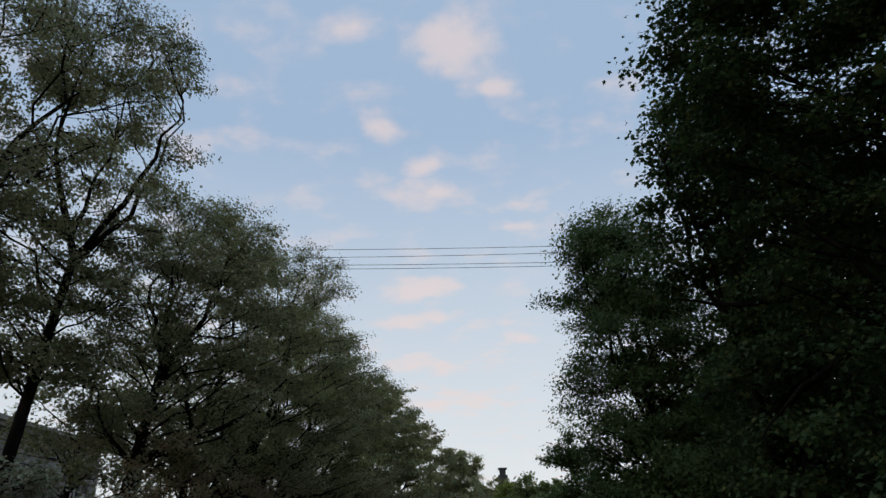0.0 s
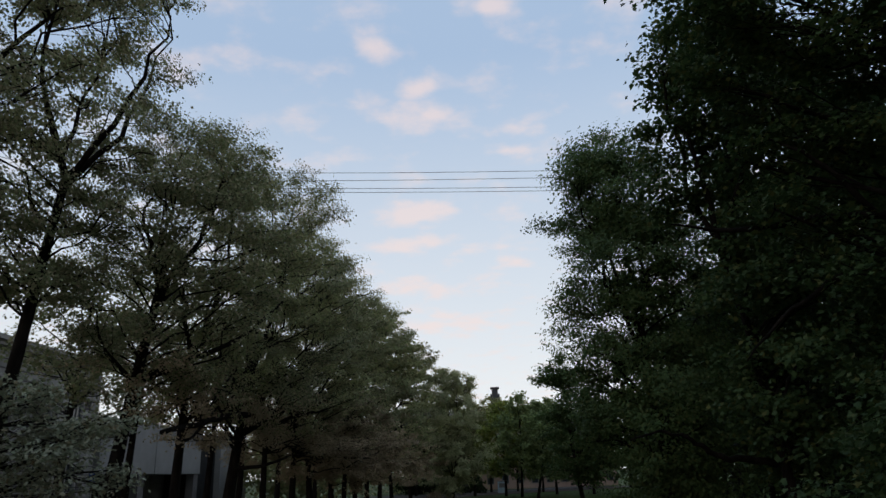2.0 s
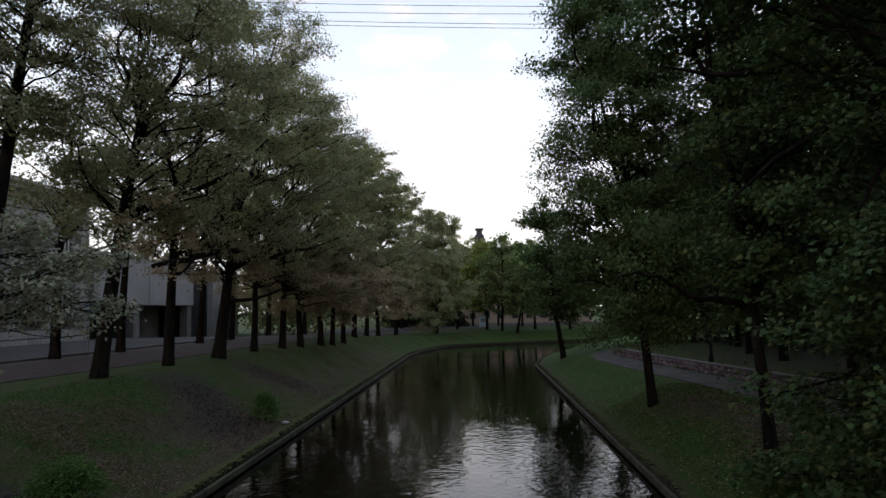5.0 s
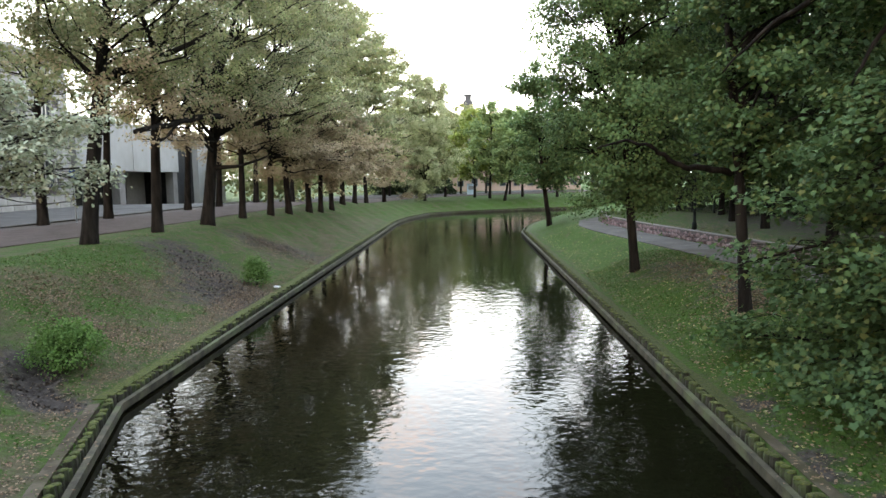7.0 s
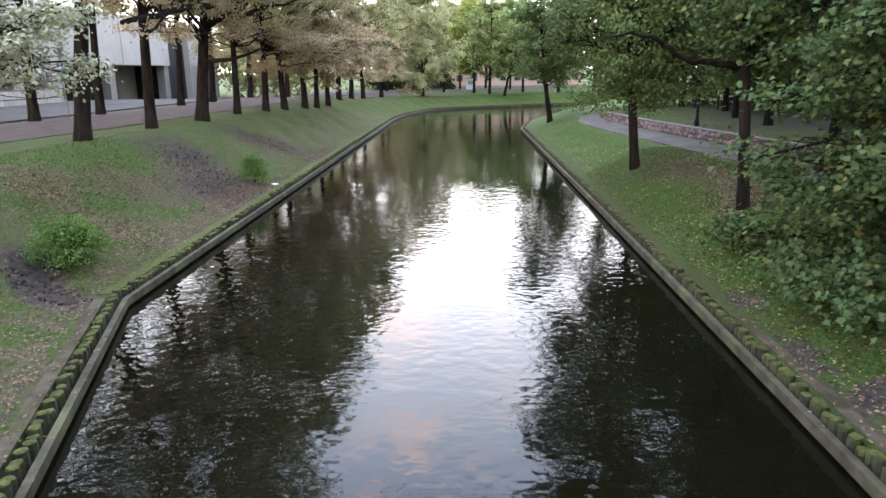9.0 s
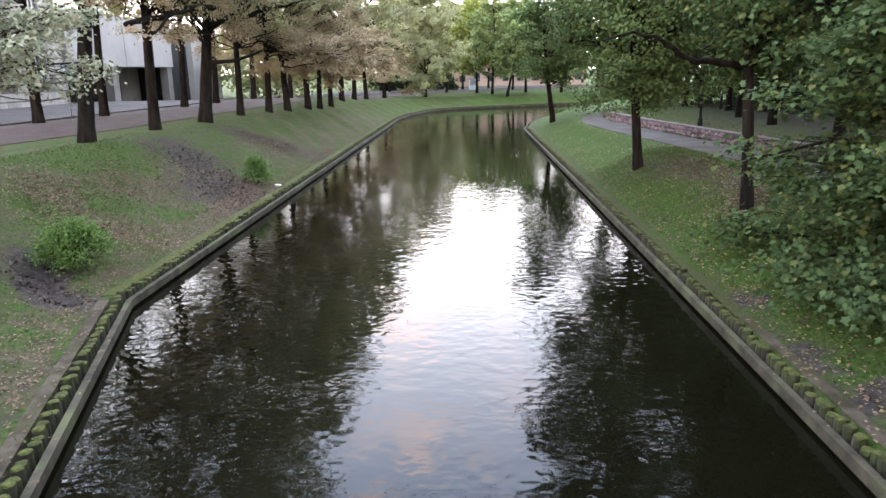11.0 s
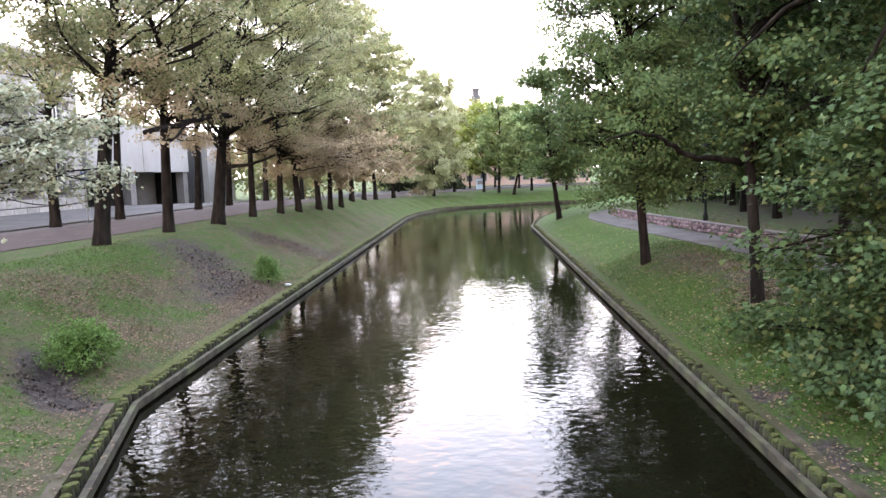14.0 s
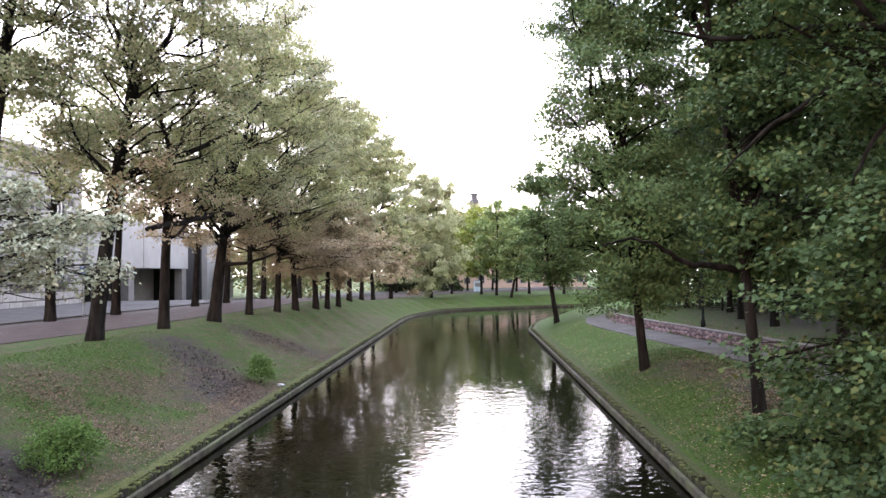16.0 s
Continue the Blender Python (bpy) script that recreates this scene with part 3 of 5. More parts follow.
def wear(X, Y):
    """How dry and how bare the turf is at a place."""
    def streak(line, w):
        return np.exp(-(seg_dist(X, Y, line) / w) ** 2)

    dry = 0.30 * streak([(-12.4, 20.6), (-10.2, 24.8), (-9.0, 27)], 1.6) + 0.26 * streak([(-9.9, 18.7), (-8.4, 22)], 1.2) + 0.2 * streak([(-10, 34), (-9, 70)], 1.8)
    dry = dry + 0.18 * streak([(-6.2, 8), (-8.2, 13), (-8.2, 24)], 0.6) + 0.22 * streak([(-11, 8), (-10, 14)], 1.6)
    dry = dry + 0.35 * streak([(7.4, 27), (8.6, 22)], 1.3) - 0.4 * bump2(X, Y, -10.8, 20.2, 0.7, 1.0) - 0.4 * bump2(X, Y, -9.4, 21.6, 0.5, 1.0) - 0.3 * bump2(X, Y, -12.8, 23.5, 1.2, 3.0)
    bare = 0.64 * streak([(-12.4, 29.4), (-10.2, 27.4), (-8.8, 25.2)], 2.1) + 0.58 * streak([(-11.7, 37.2), (-9.4, 38.6)], 2.0) + 1.7 * streak([(-10.1, 15.4), (-9.6, 14.6), (-9.1, 13.9), (-8.3, 13.5)], 0.42)
    bare = bare + 0.4 * streak([(7.8, 28), (8.6, 23), (8.2, 20)], 1.3) + 0.6 * bump2(X, Y, 9.8, 12, 2.4, 7) + 0.5 * bump2(X, Y, 19, 38, 6, 14)
    dry = dry + 0.3 * (X > np.interp(Y, [p[1] for p in WALL_R], [p[0] for p in WALL_R])) * (Y < 64)
    bare = bare + 0.1 * smooth01((X - np.interp(Y, [p[1] for p in WALL_R], [p[0] for p in WALL_R]) + 0.2) / 0.8) * (Y < 64)
    edge = np.minimum(seg_dist(X, Y, LEFT_EDGE), seg_dist(X, Y, RIGHT_EDGE))
    bare = bare + 0.22 * np.exp(-((edge - 0.8) / 0.3) ** 2)
    bare = bare + 1.1 * bump2(X, Y, 6.0, 8.9, 0.75, 0.5) + 0.7 * bump2(X, Y, 5.4, 10.5, 0.3, 0.7) + 0.9 * bump2(X, Y, 5.5, 13.3, 0.35, 0.45)
    dry = dry + np.where(X < 0, 0.17, -0.13)
    return dry, bare


def build_ground():
    gx, gy = axis(0.36, -26, 22, 2600), axis(0.42, 2, 102, 2600)
    gx = np.unique(np.concatenate([gx, np.arange(-9.05, -3.4, 0.3), [4.8, 4.87, 4.93, 5.0, -7.56, -7.62, -7.68, -7.75]]).round(3))
    X, Y = np.meshgrid(gx, gy)
    Z = ground_z(X, Y)
    n, m = X.shape
    V = np.stack([X, Y, Z], -1).reshape(-1, 3)
    i = np.arange(n * m).reshape(n, m)
    Fq = np.stack([i[:-1, :-1], i[:-1, 1:], i[1:, 1:], i[1:, :-1]], -1).reshape(-1, 4)
    me = bpy.data.meshes.new("ground")
    me.vertices.add(len(V))
    me.vertices.foreach_set("co", V.astype(np.float32).ravel())
    me.loops.add(Fq.size)
    me.loops.foreach_set("vertex_index", Fq.astype(np.int32).ravel())
    me.polygons.add(len(Fq))
    me.polygons.foreach_set("loop_start", np.arange(0, Fq.size, 4, dtype=np.int32))
    me.update(calc_edges=True)
    me.polygons.foreach_set("use_smooth", np.ones(len(Fq), bool))
    dry, bare = wear(X, Y)
    col = me.color_attributes.new("wear", "FLOAT_COLOR", "POINT")
    C = np.stack([dry + 0.0, bare, 0 * dry, 1 + 0 * dry], -1).reshape(-1, 4).clip(0, 1)
    col.data.foreach_set("color", C.astype(np.float32).ravel())
    me.materials.append(M_GRASS)
    ob = new("ground", me)
    tagged(ob, "grassy canal banks with bare earth and fallen leaves", "ground", kind="structure")


build_ground()

# water
WATER_Z = 0.13
bmw = bmesh.new()
pl = [bmw.verts.new((x, y, WATER_Z)) for x, y in ([(LEFT_EDGE[0][0] - 0.3, -60)] + [(x - 0.3 if y < 85 else x, y + (0.3 if y > 85 else 0)) for x, y in LEFT_EDGE[1:]]
                                            + [(x + 0.3, y - (0.3 if y > 70 else 0)) for x, y in RIGHT_EDGE[::-1]])]
bmw.faces.new(pl)
bmesh.ops.triangulate(bmw, faces=bmw.faces[:])
wme = bpy.data.meshes.new("water")
bmesh.ops.recalc_face_normals(bmw, faces=bmw.faces)
if bmw.faces[:][0].normal.z < 0:
    bmesh.ops.reverse_faces(bmw, faces=bmw.faces[:])
bmw.to_mesh(wme)
bmw.free()
wme.materials.append(M_WATER)
tagged(new("water", wme), "dark olive canal water with small ripples", "water", kind="structure")


def offset_line(poly, off):
    """The polyline moved off metres to its left-hand side."""
    out = []
    for i, (x, y) in enumerate(poly):
        a, b = poly[max(0, i - 1)], poly[min(len(poly) - 1, i + 1)]
        n = math.hypot(b[0] - a[0], b[1] - a[1])
        out.append((x - (b[1] - a[1]) / n * off, y + (b[0] - a[0]) / n * off))
    return out


def strip(name, poly, o0, o1, z0, z1, mat, label, category, parent=None, follow=False, step=2.0, kind="structure"):
    """A beam or a paving strip along a polyline, from offset o0 to o1 and height z0 to z1 (over the ground where follow is set)."""
    c = densify(poly, step)
    a, b = offset_line(c, o0), offset_line(c, o1)
    V, Fc = [], []
    for p, q in zip(a, b):
        h0 = gz(*p) if follow else 0
        h1 = gz(*q) if follow else 0
        V += [(p[0], p[1], z0 + h0), (p[0], p[1], z1 + h0), (q[0], q[1], z1 + h1), (q[0], q[1], z0 + h1)]
    for i in range(len(a) - 1):
        o = 4 * i
        for k in range(4):
            Fc.append((o + k, o + 4 + k, o + 4 + (k + 1) % 4, o + (k + 1) % 4))
    Fc += [(0, 1, 2, 3), tuple(4 * (len(a) - 1) + k for k in (3, 2, 1, 0))]
    me = bpy.data.meshes.new(name)
    me.from_pydata(V, [], Fc)
    bm = bmesh.new()
    bm.from_mesh(me)
    bmesh.ops.recalc_face_normals(bm, faces=bm.faces)
    bm.to_mesh(me)
    bm.free()
    me.materials.append(mat)
    ob = new(name, me)
    if parent:
        ob.parent = parent
        if label:
            tagged(ob, label)
    else:
        tagged(ob, label, category, kind=kind)
    return ob


# bank edging: a waler beam on the water side, a row of mossy piles, a board against the earth
def revetment(side, poly, seed):
    s = 1 if side == "left" else -1
    e = thing("bank_edging", "mossy timber pile edging with a grey waler beam", "canal edging", kind="structure")
    strip("waler", poly, 0.0, 0.115 * s, 0.19, 0.36, M_TIMBER, "weathered grey beam along the water", "", e, step=1.2)
    strip("sheeting", poly, 0.10 * s, 0.14 * s, -1.2, 0.25, M_PILE, "dark wet boards at the waterline", "", e, step=1.2)
    near, far = ([poly[0], (-3.4, 1.5), (-7.25, 13.93)], poly[2:]) if s > 0 else ([poly[0], (4.62, 8), (4.61, 12.5)], [(4.61, 12.5)] + poly[2:])
    strip("back_board", near, 0.40 * s, 0.62 * s, 0.20, 0.455, M_BOARD, "worn brown plank against the earth", "", e, step=1.2)
    strip("moss_verge", far, 0.36 * s, 0.66 * s, 0.20, 0.452, M_MOSS, "mossy strip of earth behind the piles", "", e, step=1.2)
    return e


edging_left = revetment("left", [(-3.4, -8)] + LEFT_EDGE[1:-1] + [(34, 107.5)], 1)
edging_right = revetment("right", [(4.62, -8)] + RIGHT_EDGE[1:-1] + [(34, 95.6)], 2)

# paths and road
ROAD_SIDE = [(-19.3, -10), (-18.6, 14), (-17.7, 25.6), (-16.7, 33.6), (-15.9, 53), (-15.2, 80), (-12, 100), (-4, 118), (30, 140)]
strip("footpath_left", ROAD_SIDE, 0, 6.8, -0.3, 0.03, M_STONEPATH, "pinkish brown gravel walk under the trees", "path", follow=True)
strip("road", ROAD_SIDE, 8.7, 25.0, -0.3, 0.02, M_ASPHALT, "grey asphalt street in front of the buildings", "road", follow=True)
strip("verge", ROAD_SIDE, 6.8, 8.4, -0.3, 0.024, M_SOIL, "strip of trodden earth along the kerb", "verge", follow=True)
strip("kerb", ROAD_SIDE, 8.4, 8.7, -0.3, 0.12, M_WALK, "worn granite kerb along the street", "kerb", follow=True)
strip("footpath_right", PATH_R, -1.15, 1.15, 1.2, 1.535, M_WALK, "grey asphalt walk beside the stone wall", "path", step=0.7)

# ---------------------------------------------------------------- trees on the near left: the row of oaks
OAK_ROW = [(-14.8, 26.8, 0.37), (-14.7, 32.7, 0.31), (-14.3, 38.1, 0.42), (-14.2, 43.9, 0.27), (-13.7, 48.5, 0.28), (-13.4, 52.4, 0.30),
           (-12.9, 57.0, 0.31), (-12.6, 60.1, 0.27), (-12.3, 63.6, 0.27), (-12.9, 72.6, 0.33), (-12.8, 80.0, 0.32), (-12.6, 88.0, 0.32), (-11.5, 98.0, 0.33)]
OAK_DROP = {0: 1.2, 6: 2.2, 7: 2.4, 8: 0.9}  # lower crowns along the row
OAK_FOOT = (6.2, 5.2, 4.9, 3.6)
OAK_LEAN = {0: (2.0, 0.3), 1: (0.3, 0.2), 2: (1.7, 0.4)}
OAK_LABEL = "tall oak with dark trunk and thinning olive autumn leaves"
OAK_ARMS = {
    0: [([(0.5, 0, 6.2), (2.2, 0.8, 7.0), (4.4, 1.6, 8.2), (6.0, 2.2, 9.8)], 0.17, 0.05)],
    2: [([(0.45, 0, 4.7), (1.9, -0.8, 5.5), (2.1, -4.5, 5.5), (1.8, -8.0, 4.9), (1.75, -11.6, 4.3)], 0.18, 0.10), ([(0.3, 0, 3.1), (1.9, 0.3, 3.2), (3.3, 0.6, 3.7)], 0.13, 0.05)],
    3: [([(0, 0, 5.4), (2.0, 0.5, 6.3), (3.8, 0.7, 6.5)], 0.15, 0.05)],
    4: [([(0, 0, 3.9), (2.4, -0.6, 4.4), (4.6, -1.0, 4.3)], 0.13, 0.05)],
    5: [([(0, 0, 3.7), (2.0, -0.3, 4.0), (4.4, -0.5, 3.9)], 0.13, 0.05)],
}
OAK_TUFTS = {  # leafy side shoots along the long limbs
    2: [(2.2, -2.5, 6.3, 0.9), (1.6, -5.0, 6.4, 1.0), (2.5, -6.5, 6.1, 0.8), (1.4, -8.5, 5.9, 0.9), (2.3, -10.0, 5.4, 0.7), (1.2, -12.4, 5.2, 0.8), (2.0, -11.6, 4.0, 0.5)],
    4: [(3.0, -0.8, 3.6, 0.8), (4.6, -1.0, 3.9, 0.9), (5.2, -0.6, 4.6, 0.9)],
    5: [(3.2, -0.6, 3.2, 0.8), (4.6, -0.5, 3.5, 0.9)],
}
for i, (x, y, r) in enumerate(OAK_ROW):
    far = i > 5
    drop = OAK_DROP.get(i, 0.15 * i if i < 6 else -0.6)
    foot = OAK_FOOT[i] if i < 4 else 2.4 + (i % 3) * 0.4
    tree("oak_tree", OAK_LABEL, "tree", (x, y, gz(x, y)), 20.0 + (i * 7 % 5) * 0.5 - drop, r * 0.86, (foot, 18.6 + (i * 7 % 5) * 0.5 - drop, (5.6 if i < 6 else 5.1) if i else 4.7),
         (M_OAK, M_OAK2, M_OAK, M_OAK2, M_OAK, M_OAK2)[i % 6], 48000 if not far else 16000, 0.112 if not far else 0.22,
         "plain", seed=11 + i, lean=OAK_LEAN.get(i, (0.6 * math.sin(i * 2.1), 0.4 * math.cos(i * 1.7))), n_lumps=62 if not far else 44, lump_r=1.35, limbs=OAK_ARMS.get(i, ()), extra=OAK_TUFTS.get(i, ()), group="oak row on the bank",
         shift=((0.9, 1.3, 0.6)[i] if i < 3 else 1.3 if i < 9 else 1.7 if i < 11 else 2.6, 0), near=i < 4, fork=(0.62, 0.5, 0.36)[i] if i < 3 else 0.36 + 0.03 * (i % 3), layer=0.5, thick=0.55, leader=0.36, puff=0.23,
         twig=1.5 if not far else 0.7, skirt=(M_RUSSET, foot + (0.3, 0.6, 1.4, 2.0, 3.6, 3.6, 4.6, 4.4, 4.0, 3.5, 3, 3, 3)[i]))

for i, (x, y) in enumerate([(-24.2, 39.1), (-23.6, 45.3), (-22.9, 56.8), (-22.6, 63.3), (-22.4, 74.0), (-21.5, 86.0)]):
    tree("street_oak", "slender oak with dark trunk on the verge by the street", "tree", (x, y, gz(x, y)), 17, 0.30, (7.0, 15.0, 4.0), M_OAK, 6000, 0.22, seed=61 + i, twig=0.4, thick=0.7,
         lean=(0.3, 0.2), n_lumps=24, lump_r=1.5, group="oaks on the verge")

tree("near_oak", "near leaning oak with open crown of dark leaves", "tree", (-16.3, 21.8, gz(-16.3, 21.8)), 26, 0.27, (8.5, 25.0, 4.4), M_OAK, 50000, 0.115, seed=91,
     lean=(2.4, 1.2), shift=(-1.6, 0), n_lumps=76, lump_r=1.35, near=True, fork=0.6, layer=0.5, thick=0.55, leader=0.42, puff=0.22, twig=1.4)
tree("near_oak", "near oak with dark limbs and dense crown", "tree", (-17.8, 18.0, gz(-17.8, 18.0)), 28, 0.34, (11.0, 27.0, 6.0), M_OAK, 38000, 0.13, seed=92,
     lean=(0.5, 1.0), n_lumps=50, lump_r=1.5, near=True, fork=0.55, layer=0.5, thick=0.6, leader=0.42, puff=0.23, twig=1.4)
SILVER_LUMPS = [(3.6, 2.2, 4.3), (4.0, 2.9, 4.5), (4.5, 2.4, 4.3), (5.0, 3.4, 4.1), (3.6, 2.0, 3.7), (4.1, 2.7, 3.7), (4.6, 3.2, 3.5), (5.1, 2.9, 3.5), (3.5, 2.5, 3.1), (3.9, 2.3, 3.2), (4.8, 3.1, 2.9),
                (4.3, 2.8, 3.0), (3.5, 2.3, 2.5), (5.3, 3.3, 4.0), (3.4, 2.1, 4.7), (3.1, 1.9, 4.3), (3.0, 1.9, 3.4), (2.8, 1.8, 2.8), (1.4, 0.6, 4.6), (-0.6, 0.8, 4.8), (0.4, -1.0, 5.2), (4.9, 3.0, 2.3), (3.2, 2.2, 2.0)]
tree("silver_leaved_tree", "small tree with pale silvery green leaves", "tree", (-13.6, 12.6, gz(-13.6, 12.6)), 6.4, 0.14, (2, 7, 2), M_SILVER, 7500, 0.115, "oak", seed=95, near=True,
     lumps=[(x + 0.5 * math.sin(5.1 * k), y + 0.6 * math.sin(3.3 * k), z + 0.3 * math.sin(2.2 * k), 0.34 + 0.08 * (k % 4)) for k, (x, y, z) in enumerate(SILVER_LUMPS)], droop=0.5)

# ---------------------------------------------------------------- trees on the right bank
tree("maple_tree", "slim dark-trunked maple leaning over the water", "tree", (6.9, 28.7, gz(6.9, 28.7)), 19.5, 0.195, (3.1, 17.6, 3.6), M_MAPLE_PALE, 120000, 0.112, "plain", seed=101,
     lean=(-1.7, -0.3), n_lumps=120, lump_r=1.3, group="maples on the right bank", near=True, shift=(0.5, 0), fork=0.5, layer=0.6, heart=0.2, widest=0.3, thick=0.6, leader=0.45, puff=0.27, out=0.3, twig=1.5,
     extra=[(-3.6, -0.7, 8.9, 1.1), (-2.8, -0.5, 8.4, 1.2), (-3.2, -0.9, 7.6, 1.1), (-0.9, -0.7, 12.1, 1.2), (-1.5, -0.4, 13.2, 1.2), (-0.3, -0.8, 10.8, 1.1), (-1.5, -0.9, 11.0, 1.1)])
tree("maple_tree", "tall maple with dark green crown over the bank", "tree", (7.6, 19.1, gz(7.6, 19.1)), 19.0, 0.165, (3.8, 16.6, 3.3), M_MAPLE, 60000, 0.145, "plain", seed=103,
     lean=(-1.3, 0), n_lumps=84, lump_r=1.15, limbs=[([(-0.45, 0.00, 3.77), (-1.42, -0.30, 3.93), (-1.95, -0.60, 3.93), (-2.54, -0.90, 4.25), (-3.03, -1.20, 4.49), (-3.73, -1.50, 4.60), (-4.40, -1.80, 4.41)], 0.10, 0.02)],
     group="maples on the right bank", near=True, shift=(2.3, -0.6), fork=0.55, layer=0.55, heart=0.0, widest=0.3, thick=0.6, leader=0.5, puff=0.28, out=0.4, twig=1.4,
     extra=[(-1.2, 0.5, 13.9, 1.1), (-0.6, 0.5, 12.7, 1.1), (-1.9, 0.5, 12.6, 1.1), (-2.2, 0.5, 11.3, 1.1), (-1.2, 0.5, 11.2, 1.1), (0.2, 0.5, 13.8, 1.1), (-1.7, 0.5, 14.9, 1.0), (-1.5, 0.4, 14.0, 1.0), (-2.3, 0.5, 13.5, 0.9), (-1.0, 0.5, 15.6, 1.0)])
tree("maple_tree", "slim young maple leaning towards the bend", "tree", (6.7, 56.5, gz(6.7, 56.5)), 13.5, 0.22, (3.0, 12.4, 2.5), M_MAPLE_PALE, 20000, 0.19, seed=105,
     lean=(-1.3, -0.3), shift=(0.6, 0), n_lumps=30, lump_r=1.3, group="maples on the right bank")
NEAR_LUMPS = []
rngn = np.random.default_rng(8)
for z, x0 in ((1.1, 6.9), (2.2, 5.9), (3.5, 4.8), (4.8, 5.3), (6.3, 5.5), (8, 5.3), (9.8, 4.8), (11.4, 4.2), (12.8, 4.1), (13.6, 3.9), (14.6, 4.0), (15.6, 4.2), (16.7, 4.7), (17.8, 5.1), (18.8, 5.6), (19.8, 6.1)):
    x = x0 + 0.9
    while x < 10.6:
        if not (7 < z < 11 and x > 7.6):
            NEAR_LUMPS.append((x - 10.8 + rngn.normal() * 0.2, 1.0 + 3.0 * (rngn.random() - 0.5), z + rngn.normal() * 0.25 - gz(10.8, 12.5), (0.7 if z < 15 else 0.95) + 0.35 * rngn.random()))
        x += 1.12
for x, y, z in ((6.3, 15.9, 1.3), (6.5, 13.4, 1.3), (6.5, 11.6, 1.4), (6.7, 10.5, 1.4), (7.4, 10.2, 1.7), (7.4, 12, 1.7), (7.1, 14, 2.3), (8.3, 11, 2.5), (8.2, 13, 2.6), (7.5, 15.5, 2.4), (6.9, 12.5, 2.7),
                (6.9, 11.2, 3.4), (7.6, 10.4, 3.2), (8.2, 11.6, 4.0), (7.0, 13.4, 4.2), (6.4, 12.2, 5.4)):
    NEAR_LUMPS.append((x - 10.8, y - 12.5, z - gz(10.8, 12.5), 1.0))
tree("near_maple", "big near maple with broad lobed green leaves", "tree", (10.8, 12.5, gz(10.8, 12.5)), 21, 0.40, (3, 20, 5), M_MAPLE, 76000, 0.108, "maple", seed=107, near=True, lumps=NEAR_LUMPS, flat=0.45, layer=0.5, out=0.7, thick=0.6, puff=0.33, twig=1.8,
     limbs=[([(0, 0, 6.9), (-3.1, 0.8, 8.0), (-5.6, 1.5, 8.1), (-6.8, 1.8, 8.4)], 0.13, 0.015), ([(0, 0, 5.2), (-3.1, 0.8, 6.9), (-4.6, 1.3, 6.5), (-5.8, 1.5, 5.4)], 0.12, 0.015),
            ([(-2.4, 0.6, 6.6), (-3.4, 0.5, 5.9), (-3.9, 0.4, 5.0)], 0.07, 0.02), ([(-3.1, 0.8, 8.0), (-4.2, 0.6, 9.2), (-5.0, 0.9, 9.9)], 0.07, 0.015)])
# Canopy kept out of view, added to shade the right bank and its edging.
SHADE_LUMPS = [(x - 9.8 + 0.3 * math.sin(7 * x + 3 * z), y - 5.6 + 0.3 * math.cos(5 * y + z), z - gz(9.8, 5.6), 1.15) for z in (4.6, 6.4, 8.2, 10.2, 12.2)
              for x, y in ((4.7, 3.4), (5.6, 5.2), (6.7, 7.6), (8.0, 9.6), (6.4, 4.2), (7.6, 6.4), (9.0, 8.4), (8.4, 4.6), (9.6, 6.6), (6.6, 2.2), (8.6, 2.4), (10.6, 8.8))]
tree("near_maple", "unseen spreading maple added to shade the right bank", "tree", (9.8, 5.6, gz(9.8, 5.6)), 14, 0.2, (3, 10, 4), M_MAPLE, 38000, 0.25, seed=109, lumps=SHADE_LUMPS, flat=0.5, layer=0.8, twig=0.6)
for i, (x, y, h) in enumerate([(15.4, 41, 16), (16.6, 46, 16), (15.2, 36, 18), (17.5, 31, 19), (19, 44, 17), (16, 53, 16), (13.4, 26, 20), (17, 21, 20), (22, 34, 18), (24, 52, 18), (20, 62, 17), (13.6, 58, 15)]):
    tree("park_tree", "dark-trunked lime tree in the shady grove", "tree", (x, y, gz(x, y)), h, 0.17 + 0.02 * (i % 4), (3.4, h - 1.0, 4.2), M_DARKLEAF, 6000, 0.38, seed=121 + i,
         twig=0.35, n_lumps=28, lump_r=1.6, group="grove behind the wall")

# Unseen trees beside and behind the viewer, added to block sky light.
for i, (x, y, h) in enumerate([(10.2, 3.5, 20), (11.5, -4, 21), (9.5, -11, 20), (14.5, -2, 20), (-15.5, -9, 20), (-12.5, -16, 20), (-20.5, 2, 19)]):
    tree("park_tree", "unseen broad lime tree added to block sky light by the bridge", "tree", (x, y, gz(x, y)), h, 0.3, (3.6, h - 1.0, 4.6), M_DARKLEAF, 5000 if x > 0 else 2500, 0.58, seed=141 + i,
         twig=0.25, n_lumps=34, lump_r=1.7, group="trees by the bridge")

